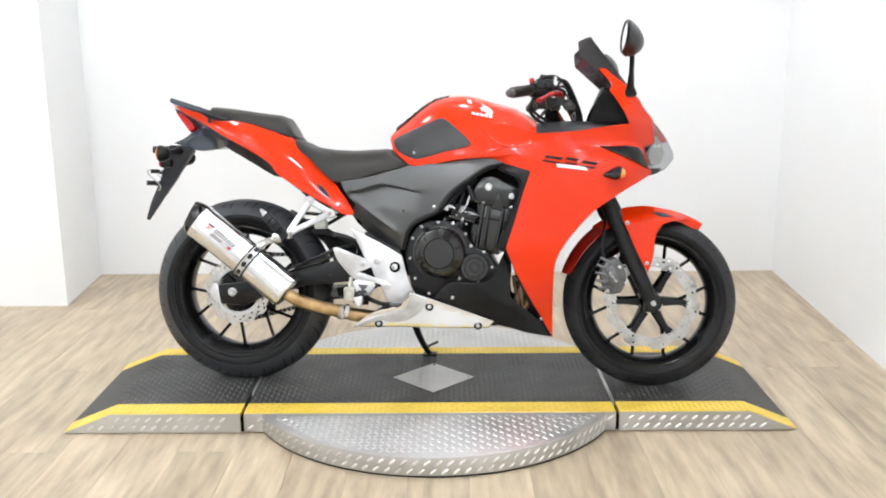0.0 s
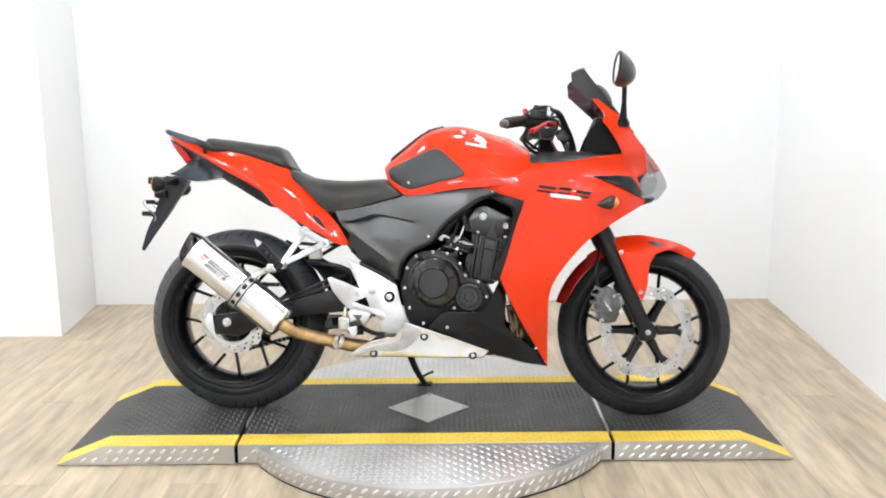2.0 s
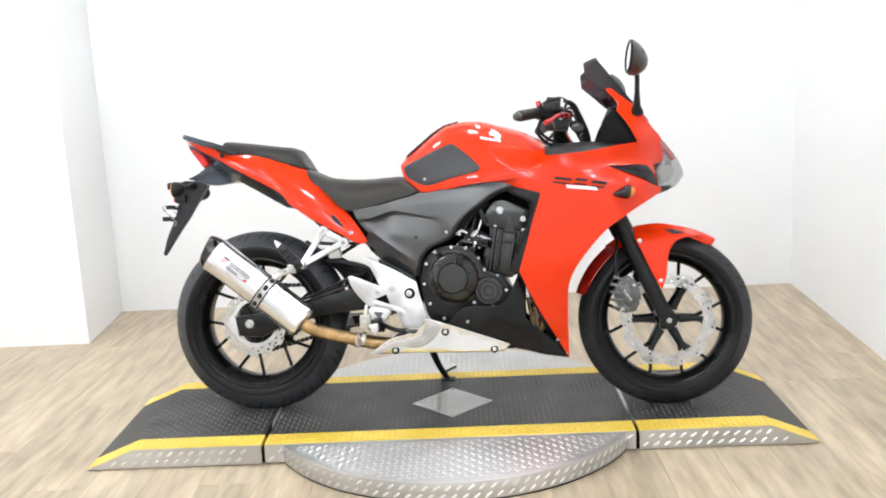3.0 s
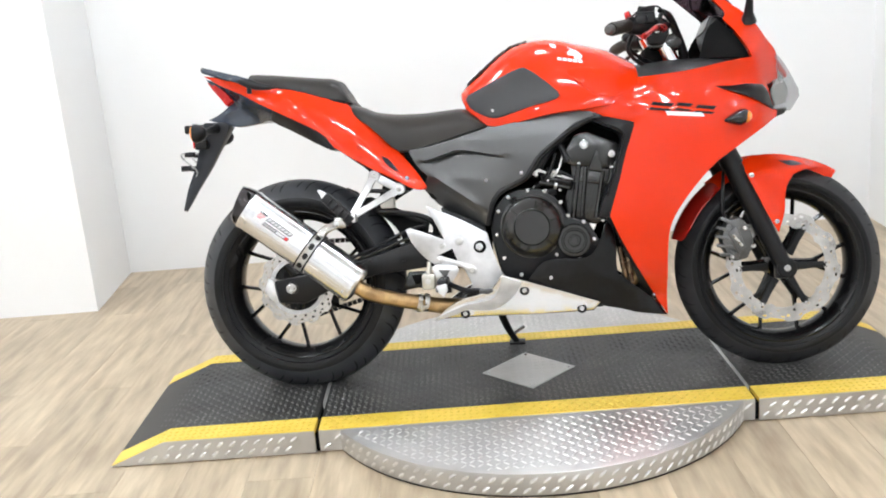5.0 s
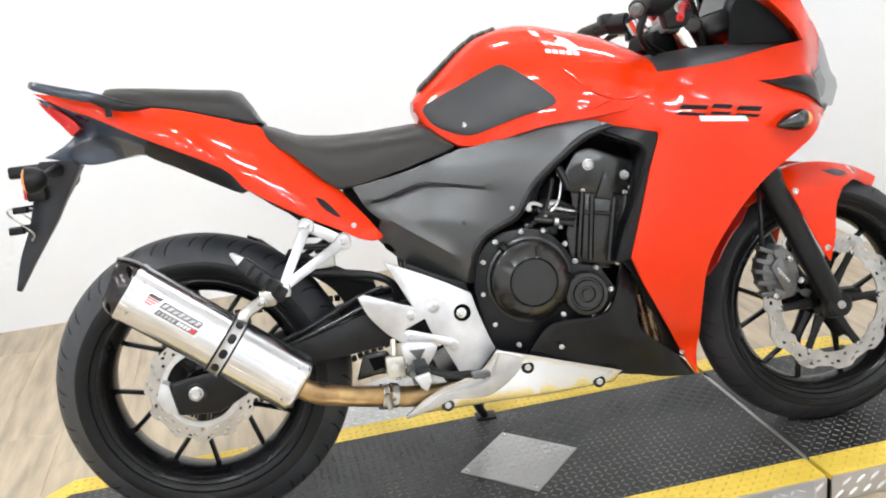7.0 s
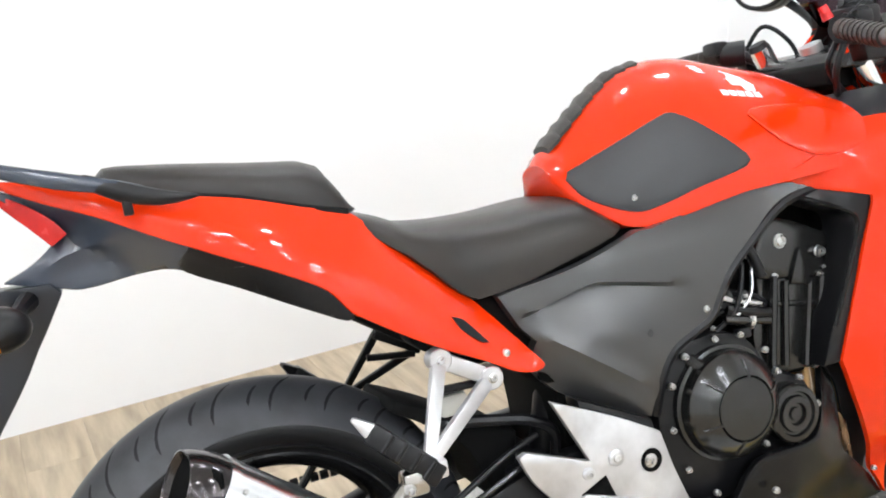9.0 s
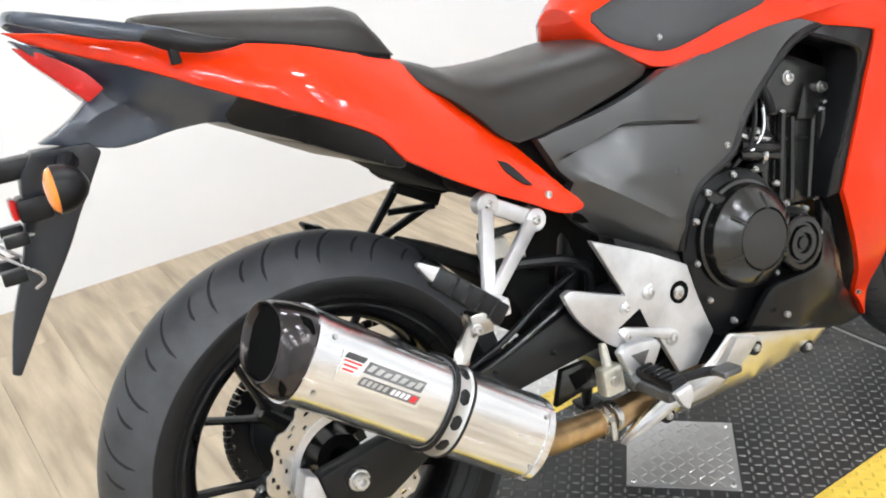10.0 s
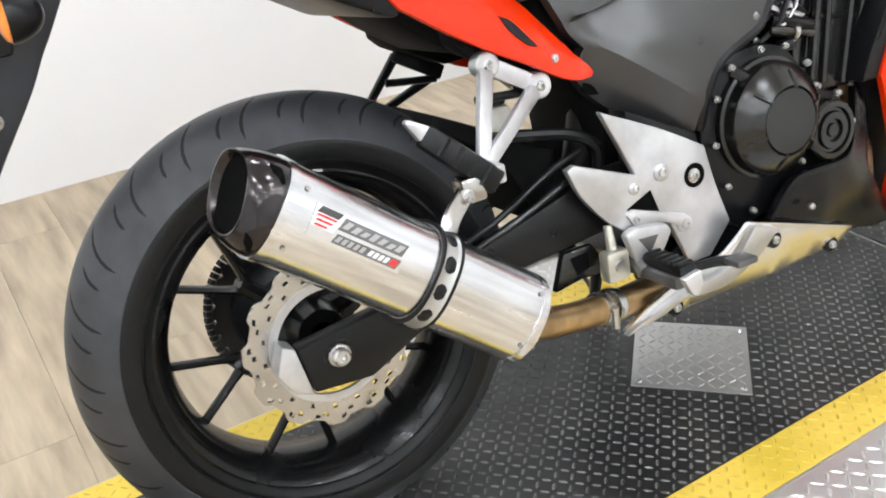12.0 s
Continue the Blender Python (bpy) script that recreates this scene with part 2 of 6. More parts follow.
def panel(outline, width, side=-1, thick=0.012, cell=0.03, lift=0.0, bevel=0.003, solid=False, smooth=True, shift=0.0, lines=(), relax=0):
    """A shell that follows width(x, z) on one side of the bike; solid: a body through to the other side."""
    bm = bmesh.new()
    sheet(bm, curve(outline) if smooth else outline, cell, lines)
    front = bm.verts[:]
    for v in front:
        v.co.y = side * (max(0.001, width(v.co.x, v.co.z)) + lift)
    inner = [(v, [e.other_vert(v) for e in v.link_edges]) for v in front if not v.is_boundary]
    for _ in range(relax):
        soft = [sum(w.co.y for w in near) / len(near) for v, near in inner]
        for (v, near), y in zip(inner, soft):
            v.co.y = y
    got = bmesh.ops.extrude_face_region(bm, geom=bm.faces[:])
    back = [g for g in got["geom"] if isinstance(g, bmesh.types.BMVert)]
    for v in back:
        v.co.y = -v.co.y if solid else v.co.y - side * thick
    if bevel:
        bmesh.ops.recalc_face_normals(bm, faces=bm.faces[:])
        rim = [e for e in bm.edges if len(e.link_faces) == 2 and e.calc_face_angle(0) > 0.9]
        bmesh.ops.bevel(bm, geom=rim, offset=bevel, segments=2, profile=0.5, affect="EDGES", clamp_overlap=True)
    if shift:
        bmesh.ops.translate(bm, vec=(0, shift, 0), verts=bm.verts)
    return bm


def prism(outline, y0, y1, bevel=0.003, smooth=False):
    """An outline in x, z given thickness from y0 to y1, with eased edges."""
    bm = bmesh.new()
    f = bm.faces.new([bm.verts.new((x, y0, z)) for x, z in (curve(outline) if smooth else outline)])
    got = bmesh.ops.extrude_face_region(bm, geom=[f])
    for g in got["geom"]:
        if isinstance(g, bmesh.types.BMVert):
            g.co.y = y1
    if bevel:
        bmesh.ops.recalc_face_normals(bm, faces=bm.faces[:])
        rim = [e for e in bm.edges if e.calc_face_angle(0) > 0.5]
        bmesh.ops.bevel(bm, geom=rim, offset=bevel, segments=2, profile=0.5, affect="EDGES", clamp_overlap=True)
    return bm


def box(x0, x1, y0, y1, z0, z1, bevel=0.0):
    bm = bmesh.new()
    bmesh.ops.create_cube(bm, size=1)
    bmesh.ops.scale(bm, vec=(x1 - x0, y1 - y0, z1 - z0), verts=bm.verts)
    bmesh.ops.translate(bm, vec=((x0 + x1) / 2, (y0 + y1) / 2, (z0 + z1) / 2), verts=bm.verts)
    if bevel:
        bmesh.ops.bevel(bm, geom=bm.edges[:], offset=bevel, segments=2, profile=0.5, affect="EDGES", clamp_overlap=True)
    return bm


def ring_loft(rings, closed=False, cap=True):
    """Joins rings of equal count into a skin."""
    bm = bmesh.new()
    rows = [[bm.verts.new(p) for p in r] for r in rings]
    k = len(rows[0])
    pairs = list(zip(rows, rows[1:])) + ([(rows[-1], rows[0])] if closed else [])
    for a, b in pairs:
        for i in range(k):
            bm.faces.new((a[i], a[(i + 1) % k], b[(i + 1) % k], b[i]))
    if cap and not closed:
        bm.faces.new(rows[0])
        bm.faces.new(rows[-1][::-1])
    return bm


def tube(pts, r, n=10, steps=6, flat=1.0):
    """A round bar along a smooth line; r is one radius or one for each point."""
    P = [Vector(p) for p in pts]
    R = list(r) if isinstance(r, (list, tuple)) else [r] * len(P)
    line = []
    for i in range(len(P) - 1):
        p0, p1, p2, p3 = P[max(i - 1, 0)], P[i], P[i + 1], P[min(i + 2, len(P) - 1)]
        for s in range(steps if len(P) > 2 else 1):
            t = s / (steps if len(P) > 2 else 1)
            q = 0.5 * ((2 * p1) + (p2 - p0) * t + (2 * p0 - 5 * p1 + 4 * p2 - p3) * t * t + (3 * p1 - p0 - 3 * p2 + p3) * t**3)
            line.append((q, R[i] + (R[i + 1] - R[i]) * t))
    line.append((P[-1], R[-1]))
    rings, side = [], None
    for i, (q, rad) in enumerate(line):
        d = (line[min(i + 1, len(line) - 1)][0] - line[max(i - 1, 0)][0]).normalized()
        if side is None:
            side = d.orthogonal().normalized() if abs(d.y) > 0.9 else d.cross(Vector((0, 1, 0))).normalized()
        side = (side - d * side.dot(d)).normalized()
        up = d.cross(side)
        rings.append([q + rad * (math.cos(a) * side + flat * math.sin(a) * up) for a in (2 * math.pi * j / n for j in range(n))])
    return ring_loft(rings)


def lathe(profile, cx, cz, n=64, y=0.0, closed=True):
    """A profile of (radius, y) turned about an axle that lies across the bike."""
    rings = []
    for j in range(n):
        a = 2 * math.pi * j / n
        rings.append([(cx + r * math.cos(a), y + yy, cz + r * math.sin(a)) for r, yy in profile])
    bm = bmesh.new()
    rows = [[bm.verts.new(p) for p in r] for r in rings]
    k = len(profile)
    for i in range(n):
        a, b = rows[i], rows[(i + 1) % n]
        for q in range(k if closed else k - 1):
            bm.faces.new((a[q], a[(q + 1) % k], b[(q + 1) % k], b[q]))
    return bm


def drum(cx, cz, steps, n=32):
    """A stepped round cover: (radius, y) pairs from the outside of the foot to the crown, closed by caps."""
    bm = bmesh.new()
    rows = [[bm.verts.new((cx + r * math.cos(2 * math.pi * j / n), y, cz + r * math.sin(2 * math.pi * j / n))) for j in range(n)] for r, y in steps]
    for a, b in zip(rows, rows[1:]):
        for j in range(n):
            bm.faces.new((a[j], a[(j + 1) % n], b[(j + 1) % n], b[j]))
    bm.faces.new(rows[-1])
    bm.faces.new(rows[0][::-1])
    return bm


def bolt(cx, y, cz, r=0.008, h=0.006, parent=None, material=None, name="bolt"):
    """A domed screw head that faces outwards, to negative y."""
    r *= 0.66
    bm = drum(cx, cz, ((r * 1.25, y + 0.004), (r * 1.25, y - h * 0.3), (r, y - h * 0.35), (r, y - h * 0.8), (r * 0.8, y - h), (r * 0.5, y - h), (r * 0.42, y - h * 0.4)), 12)
    return part(name, bm, material or STEEL, parent)


def joined(*bms):
    """Puts several bmeshes into the first."""
    first = bms[0]
    for other in bms[1:]:
        me = bpy.data.meshes.new("scratch")
        other.to_mesh(me)
        other.free()
        first.from_mesh(me)
        bpy.data.meshes.remove(me)
    return first


def lerp(v, xs, ys):
    return float(np.interp(v, xs, ys))


def flow(v, xs, ys):
    """A smooth curve through points, level past its ends."""
    if v <= xs[0]:
        return ys[0]
    if v >= xs[-1]:
        return ys[-1]
    i = max(k for k in range(len(xs) - 1) if xs[k] <= v)
    h = xs[i + 1] - xs[i]

    def slope(k):
        if k in (0, len(xs) - 1):
            return 0.0
        a, b = (ys[k] - ys[k - 1]) / (xs[k] - xs[k - 1]), (ys[k + 1] - ys[k]) / (xs[k + 1] - xs[k])
        return 0.0 if a * b <= 0 else 2 * a * b / (a + b)

    t = (v - xs[i]) / h
    return (2 * t**3 - 3 * t**2 + 1) * ys[i] + (t**3 - 2 * t**2 + t) * h * slope(i) + (3 * t**2 - 2 * t**3) * ys[i + 1] + (t**3 - t**2) * h * slope(i + 1)


def section(x, zb, zt, w, n=2.2, k=28, tuck=0.0):
    """A ring across the bike at x: flat below, rounded over the top."""
    pts = []
    for j in range(k + 1):
        a = math.pi * j / k
        c, s = math.cos(a), math.sin(a)
        pts.append((x, -math.copysign(abs(c) ** (2 / n), c) * w, zb + (zt - zb) * abs(s) ** (2 / n)))
    pts += [(x, w * (1 - tuck) * u, zb - 0.004) for u in (0.8, 0.0, -0.8)]
    return pts


def dense(rows, step):
    """Rows of numbers made denser along their first column, smoothly."""
    out = []
    for i in range(len(rows) - 1):
        p0, p1, p2, p3 = (np.array(rows[min(max(i + d, 0), len(rows) - 1)], float) for d in (-1, 0, 1, 2))
        k = max(1, int(abs(p2[0] - p1[0]) / step))
        for s in range(k):
            t = s / k
            q = 0.5 * ((2 * p1) + (p2 - p0) * t + (2 * p0 - 5 * p1 + 4 * p2 - p3) * t * t + (3 * p1 - p0 - 3 * p2 + p3) * t**3)
            q[0] = p1[0] + (p2[0] - p1[0]) * t
            out.append(q)
    out.append(np.array(rows[-1], float))
    return out


def strip(p, q, w0, w1, thick, normal=(0, -1, 0), bevel=0.003):
    """A flat bar from p to q, w0 wide at p and w1 at q, its broad face along normal."""
    p, q = Vector(p), Vector(q)
    d = (q - p).normalized()
    n = Vector(normal)
    n = (n - d * n.dot(d)).normalized()
    s = d.cross(n)
    bm = bmesh.new()
    rows = []
    for c, w in ((p, w0), (q, w1)):
        rows.append([bm.verts.new(c + s * w / 2 * a + n * thick / 2 * b) for a, b in ((-1, -1), (1, -1), (1, 1), (-1, 1))])
    for i in range(4):
        bm.faces.new((rows[0][i], rows[0][(i + 1) % 4], rows[1][(i + 1) % 4], rows[1][i]))
    bm.faces.new(rows[0])
    bm.faces.new(rows[1][::-1])
    bmesh.ops.recalc_face_normals(bm, faces=bm.faces[:])
    bmesh.ops.bevel(bm, geom=bm.edges[:], offset=bevel, segments=2, profile=0.5, affect="EDGES", clamp_overlap=True)
    return bm


# ---- room ----
H = 0.068  # height of the stand's deck


def slab(name, corners, z0, z1, material, label):
    """An upright or flat piece of the building from its plan corners."""
    bm = bmesh.new()
    f = bm.faces.new([bm.verts.new((x, y, z0)) for x, y in corners])
    got = bmesh.ops.extrude_face_region(bm, geom=[f])
    for g in got["geom"]:
        if isinstance(g, bmesh.types.BMVert):
            g.co.z = z1
    return tagged(part(name, bm, material), label, "wall", kind="structure")


TALL = 3.0
floor = tagged(part("floor", box(-4.3, 2.2, -5.2, 2.1, -0.12, -0.006), JOINT), "pale oak vinyl plank floor", "floor", kind="structure")
slab("wall_back", [(-1.80, 1.765), (1.80, 1.765), (1.95, 1.95), (-1.95, 1.95)], -0.1, TALL, WALL, "plain white painted back wall")
slab("wall_return", [(-1.75, 1.17), (-1.80, 1.765), (-1.95, 1.95), (-1.95, 1.325)], -0.1, TALL, WALL, "white painted return of the recess")
slab("wall_front_left", [(-4.3, 1.17), (-1.75, 1.17), (-1.95, 1.325), (-4.3, 1.325)], -0.1, TALL, WALL, "white painted wall beside the recess")
slab("wall_right", [(1.80, 1.765), (1.628, -1.4), (1.78, -1.4), (1.95, 1.95)], -0.1, TALL, WALL, "plain white painted side wall")
# The next three walls are unseen, added to close the room and reflect light.
slab("wall_side", [(1.628, -1.4), (1.42, -5.2), (1.57, -5.2), (1.78, -1.4)], -0.1, TALL, BLOCK, "plain white painted side wall")
slab("wall_left", [(-4.3, 1.17), (-4.45, 1.17), (-4.45, -5.2), (-4.3, -5.2)], -0.1, TALL, BLOCK, "plain white painted side wall")
slab("wall_entrance", [(-4.45, -5.2), (1.57, -5.2), (1.57, -5.35), (-4.45, -5.35)], -0.1, TALL, BLOCK, "unseen white wall that closes the room and brightens reflections")
ceiling = tagged(part("ceiling", box(-4.45, 2.1, -5.35, 2.1, TALL, TALL + 0.12), WALL), "plain white ceiling", "ceiling", kind="structure")


def panel_light():
    """A surface fitting with a glowing diffuser."""
    thing = new("ceiling_light")
    tagged(thing, "white surface ceiling light with a lit diffuser", "ceiling light", "ceiling lights")
    part("housing", box(-0.16, 0.16, -0.095, 0.095, -0.035, 0.0, 0.006), HOUSING, thing)
    part("diffuser", box(-0.14, 0.14, -0.075, 0.075, -0.05, -0.036, 0.006), LAMPGLOW, thing, "lit diffuser")
    return thing


first = panel_light()
spots = [(x, y) for y in (-4.3, -3.3, -2.3, -1.3, 0.7) for x in (-3.2, -1.6, 0.0, 1.05) if not (x > 1 and -3 < y < -1)]
first.matrix_basis = pose(*spots[0], TALL)
for x, y in spots[1:]:
    copy_thing(first, pose(x, y, TALL))


# ---- stand ----
def lugs(rows, length, wide, tall, turn=45, checker=True):
    """Raised tread bars on a flat deck: rows of (x, y, z, slope)."""
    verts, faces = [], []
    for k, (x, y, z, flip) in enumerate(rows):
        a = radians(turn if flip else -turn)
        c, s = math.cos(a), math.sin(a)
        base = len(verts)
        for u, v, h in ((-1, 0, 0), (-0.45, -1, 0), (0.45, -1, 0), (1, 0, 0), (0.45, 1, 0), (-0.45, 1, 0), (-0.5, 0, 1), (0.5, 0, 1)):
            p, q = u * length / 2, v * wide / 2
            verts.append((x + p * c - q * s, y + p * s + q * c, z + h * tall))
        for f in ((0, 1, 6), (1, 2, 7, 6), (2, 3, 7), (3, 4, 7), (4, 5, 6, 7), (5, 0, 6)):
            faces.append([base + i for i in f])
    return verts, faces


def tread(name, verts, faces, material, parent, label=""):
    me = bpy.data.meshes.new(name)
    me.from_pydata(verts, [], faces)
    me.materials.append(material)
    ob = new(name, me)
    ob.parent = parent
    return tagged(ob, label, kind="stuff")


def grid(x0, x1, y0, y1, pitch, z=None, keep=None):
    """Places for tread bars, every other one turned."""
    out = []
    nx, ny = int((x1 - x0) / pitch), int((y1 - y0) / pitch)
    for i in range(nx):
        for j in range(ny):
            x, y = x0 + (i + 0.5) * (x1 - x0) / nx, y0 + (j + 0.5) * (y1 - y0) / ny
            if keep is None or keep(x, y):
                out.append((x, y, z(x) if z else H, (i + j) % 2))
    return out


SEAM, RAMP, END = 0.605, 1.03, 1.185
FRONT, BACK, TAPE_F, TAPE_B = -0.307, 0.337, -0.222, 0.265


def deck(x, side):
    """Height of the ramp's top at x."""
    return H if abs(x) <= RAMP else H * max(0.06, (END - abs(x)) / (END - RAMP))


def ramp(side):
    thing = new("ramp")
    tagged(thing, "black treaded ramp section edged with yellow paint and tread plate skirts", "ramp", "ramps of the stand", "")
    a, b, c = SEAM + 0.006, RAMP, END

    def strip(y0, y1, lift=0.0, foot=True):
        bm = bmesh.new()
        pts = [(a, 0.004), (a, H + lift), (b, H + lift), (c, 0.006 + lift), (c, 0.004)]
        f = bm.faces.new([bm.verts.new((side * x, y0, z)) for x, z in pts])
        got = bmesh.ops.extrude_face_region(bm, geom=[f])
        for g in got["geom"]:
            if isinstance(g, bmesh.types.BMVert):
                g.co.y = y1
        return bm

    part("deck_plate", strip(TAPE_F, TAPE_B), MAT, thing, "black treaded deck")
    part("edge_stripe", strip(FRONT + 0.004, TAPE_F - 0.0005, 0.001), YELLOW, thing, "yellow painted edge")
    part("edge_stripe", strip(TAPE_B + 0.0005, BACK - 0.004, 0.001), YELLOW, thing, "yellow painted edge")
    for y0, y1 in ((FRONT, FRONT + 0.0035), (BACK - 0.0035, BACK)):
        part("skirt", strip(y0, y1, -0.001), PLATE, thing, "silver tread plate skirt")
    hx = [(x if side > 0 else -x) for x in (a, c)]
    x0, x1 = min(hx), max(hx)
    v, f = lugs(grid(x0 + 0.01, x1 - 0.01, TAPE_F, TAPE_B, 0.0175, lambda x: deck(x, side)), 0.0160, 0.0050, 0.0020)
    tread("tread", v, f, LUG, thing, "raised black tread bars")
    for y0, y1 in ((FRONT + 0.006, TAPE_F), (TAPE_B, BACK - 0.006)):
        v, f = lugs(grid(x0 + 0.01, x1 - 0.01, y0, y1, 0.0175, lambda x: deck(x, side) + 0.001), 0.0160, 0.0048, 0.0015)
        tread("tread", v, f, WORN, thing, "raised yellow tread bars worn dark")
    skirt_bars(thing, x0 + 0.01, x1 - 0.05, FRONT, lambda x: deck(x, side))
    return thing


def skirt_bars(thing, x0, x1, y, top):
    """Tread bars on an upright skirt that faces the viewer."""
    rows = []
    n = int((x1 - x0) / 0.034)
    for i in range(n):
        for j in range(2):
            x, z = x0 + (i + 0.25 + 0.5 * j) * (x1 - x0) / n, 0.020 + 0.027 * j
            if z < top(x) - 0.014:
                rows.append((x, z, 0, 1))
    v, f = lugs(rows, 0.029, 0.0095, 0.0030, 38)
    tread("skirt_tread", [(a, y - c, b) for a, b, c in v], f, BAR, thing, "raised bars of the tread plate")


for side in (-1, 1):
    ramp(side)

stand = new("turntable_stand")
tagged(stand, "round silver tread plate turntable with a black treaded track across it", "motorcycle stand")
RAD, MID = 0.638, (0.015, 0.010)
bm = bmesh.new()
bmesh.ops.create_cone(bm, cap_ends=True, segments=96, radius1=RAD, radius2=RAD, depth=H - 0.008)
bmesh.ops.translate(bm, vec=(*MID, (H - 0.008) / 2 + 0.006), verts=bm.verts)
bmesh.ops.bevel(bm, geom=[e for e in bm.edges if e.calc_face_angle(0) > 1], offset=0.003, segments=2, profile=0.5, affect="EDGES")
part("turntable", bm, PLATE, stand, "silver tread plate disc")
bm = bmesh.new()
bmesh.ops.create_cone(bm, cap_ends=True, segments=96, radius1=RAD - 0.004, radius2=RAD - 0.004, depth=0.006)
bmesh.ops.translate(bm, vec=(*MID, 0.003), verts=bm.verts)
part("base_ring", bm, BLACK, stand, "black rubber foot")


def on_disc(x, y):
    return math.hypot(x - MID[0], y - MID[1]) < RAD - 0.02 and not FRONT - 0.008 < y < BACK + 0.008


v, f = lugs(grid(-0.64, 0.64, -0.64, 0.64, 0.021, lambda x: H - 0.002, on_disc), 0.022, 0.006, 0.002)
tread("disc_tread", v, f, BAR, stand, "raised bars of the tread plate")
rows = []
for i in range(118):
    for j in range(2):
        rows.append((2 * math.pi * (i + 0.5 * j) / 118, 0.020 + 0.027 * j))
v, f = lugs([(t * RAD, z, 0, 1) for t, z in rows], 0.029, 0.0095, 0.0030, 38)
tread("rim_tread", [(MID[0] + (RAD + c) * math.sin(a / RAD), MID[1] - (RAD + c) * math.cos(a / RAD), b) for a, b, c in v], f, BAR, stand, "raised bars on the rim")
part("track_plate", box(-SEAM + 0.006, SEAM - 0.006, TAPE_F, TAPE_B, 0.006, H), MAT, stand, "black treaded track")
for y0, y1 in ((FRONT + 0.004, TAPE_F - 0.0005), (TAPE_B + 0.0005, BACK - 0.004)):
    part("edge_stripe", box(-SEAM + 0.006, SEAM - 0.006, y0, y1, 0.006, H + 0.001), YELLOW, stand, "yellow painted edge")
    v, f = lugs(grid(-SEAM + 0.01, SEAM - 0.01, y0, y1, 0.0175, lambda x: H + 0.001), 0.0160, 0.0048, 0.0015)
    tread("tread", v, f, WORN, stand, "raised yellow tread bars worn dark")
for y0, y1 in ((FRONT, FRONT + 0.0035), (BACK - 0.0035, BACK)):
    part("skirt", box(-SEAM + 0.006, SEAM - 0.006, y0, y1, 0.006, H - 0.001), PLATE, stand, "silver tread plate skirt")
for x in (-SEAM, SEAM):
    part("joint_strip", box(x - 0.0055, x + 0.0055, FRONT + 0.004, BACK - 0.004, 0.006, H - 0.012), HOLE_BLACK, stand, "dark rubber joint")
skirt_bars(stand, -SEAM + 0.01, -0.53, FRONT, lambda x: H)
skirt_bars(stand, 0.54, SEAM - 0.01, FRONT, lambda x: H)
DIA = 0.142


def off_diamond(x, y):
    return abs(x - 0.009) + abs(y - 0.009) > DIA + 0.012


v, f = lugs(grid(-SEAM + 0.01, SEAM - 0.01, TAPE_F, TAPE_B, 0.0175, None, off_diamond), 0.0160, 0.0050, 0.0020)
tread("tread", v, f, LUG, stand, "raised black tread bars")
bm = bmesh.new()
fc = bm.faces.new([bm.verts.new((0.009 + DIA * a, 0.009 + DIA * b, H + 0.0004)) for a, b in ((-1, 0), (0, -1), (1, 0), (0, 1))])
got = bmesh.ops.extrude_face_region(bm, geom=[fc])
for g in got["geom"]:
    if isinstance(g, bmesh.types.BMVert):
        g.co.z = H + 0.003
cover = part("cover_plate", bm, PLATE, stand, "silver diamond-shaped tread plate cover")
v, f = lugs(grid(-0.095, 0.095, -0.095, 0.095, 0.0160, lambda x: H + 0.003), 0.0185, 0.0048, 0.0014)
v = [(0.009 + (x - y) * 0.7071, 0.009 + (x + y) * 0.7071, z) for x, y, z in v]
tread("tread", v, f, PLATE, cover, "raised bars of the cover plate")
for a, b in ((-1, 0), (0, -1), (1, 0), (0, 1)):
    bm = bmesh.new()
    bmesh.ops.create_cone(bm, cap_ends=True, segments=12, radius1=0.006, radius2=0.004, depth=0.003)
    bmesh.ops.translate(bm, vec=(0.009 + (DIA - 0.018) * a, 0.009 + (DIA - 0.018) * b, H + 0.0045), verts=bm.verts)
    part("screw", bm, STEEL, cover)


# ---- motorcycle ----
bike = new("motorcycle")
tagged(bike, "red faired sport motorcycle leaning on its side stand, on the turntable", "motorcycle")
bike.matrix_basis = Matrix.Translation((0.037, -0.010, H)) @ pose(0, 0, 0, 0, 0, -4.45) @ pose(0, 0, 0, -11) @ Matrix.Diagonal((1.002, 1.0, 1.005, 1.0))
FX, FZ, FR = 0.712, 0.290, 0.292  # front wheel
RX, RZ, RR = -0.700, 0.310, 0.316  # rear wheel


def mirrored(bm):
    bmesh.ops.scale(bm, vec=(1, -1, 1), verts=bm.verts)
    return bm


# wheels
def tyre_profile(R, w, bead=0.219):
    pts = [(bead, -w * 0.40), (bead + 0.012, -w * 0.47)]
    pts += [(R - (R - bead) * 0.72, -w * 0.500), (R - (R - bead) * 0.64, -w * 0.503)]
    for k in range(17):
        a = -1 + k / 8
        pts.append((R - (R - bead) * 0.56 * abs(a) ** 2.0, a * w * 0.495))
    pts += [(r, -y) for r, y in reversed(pts[:4])]
    return pts


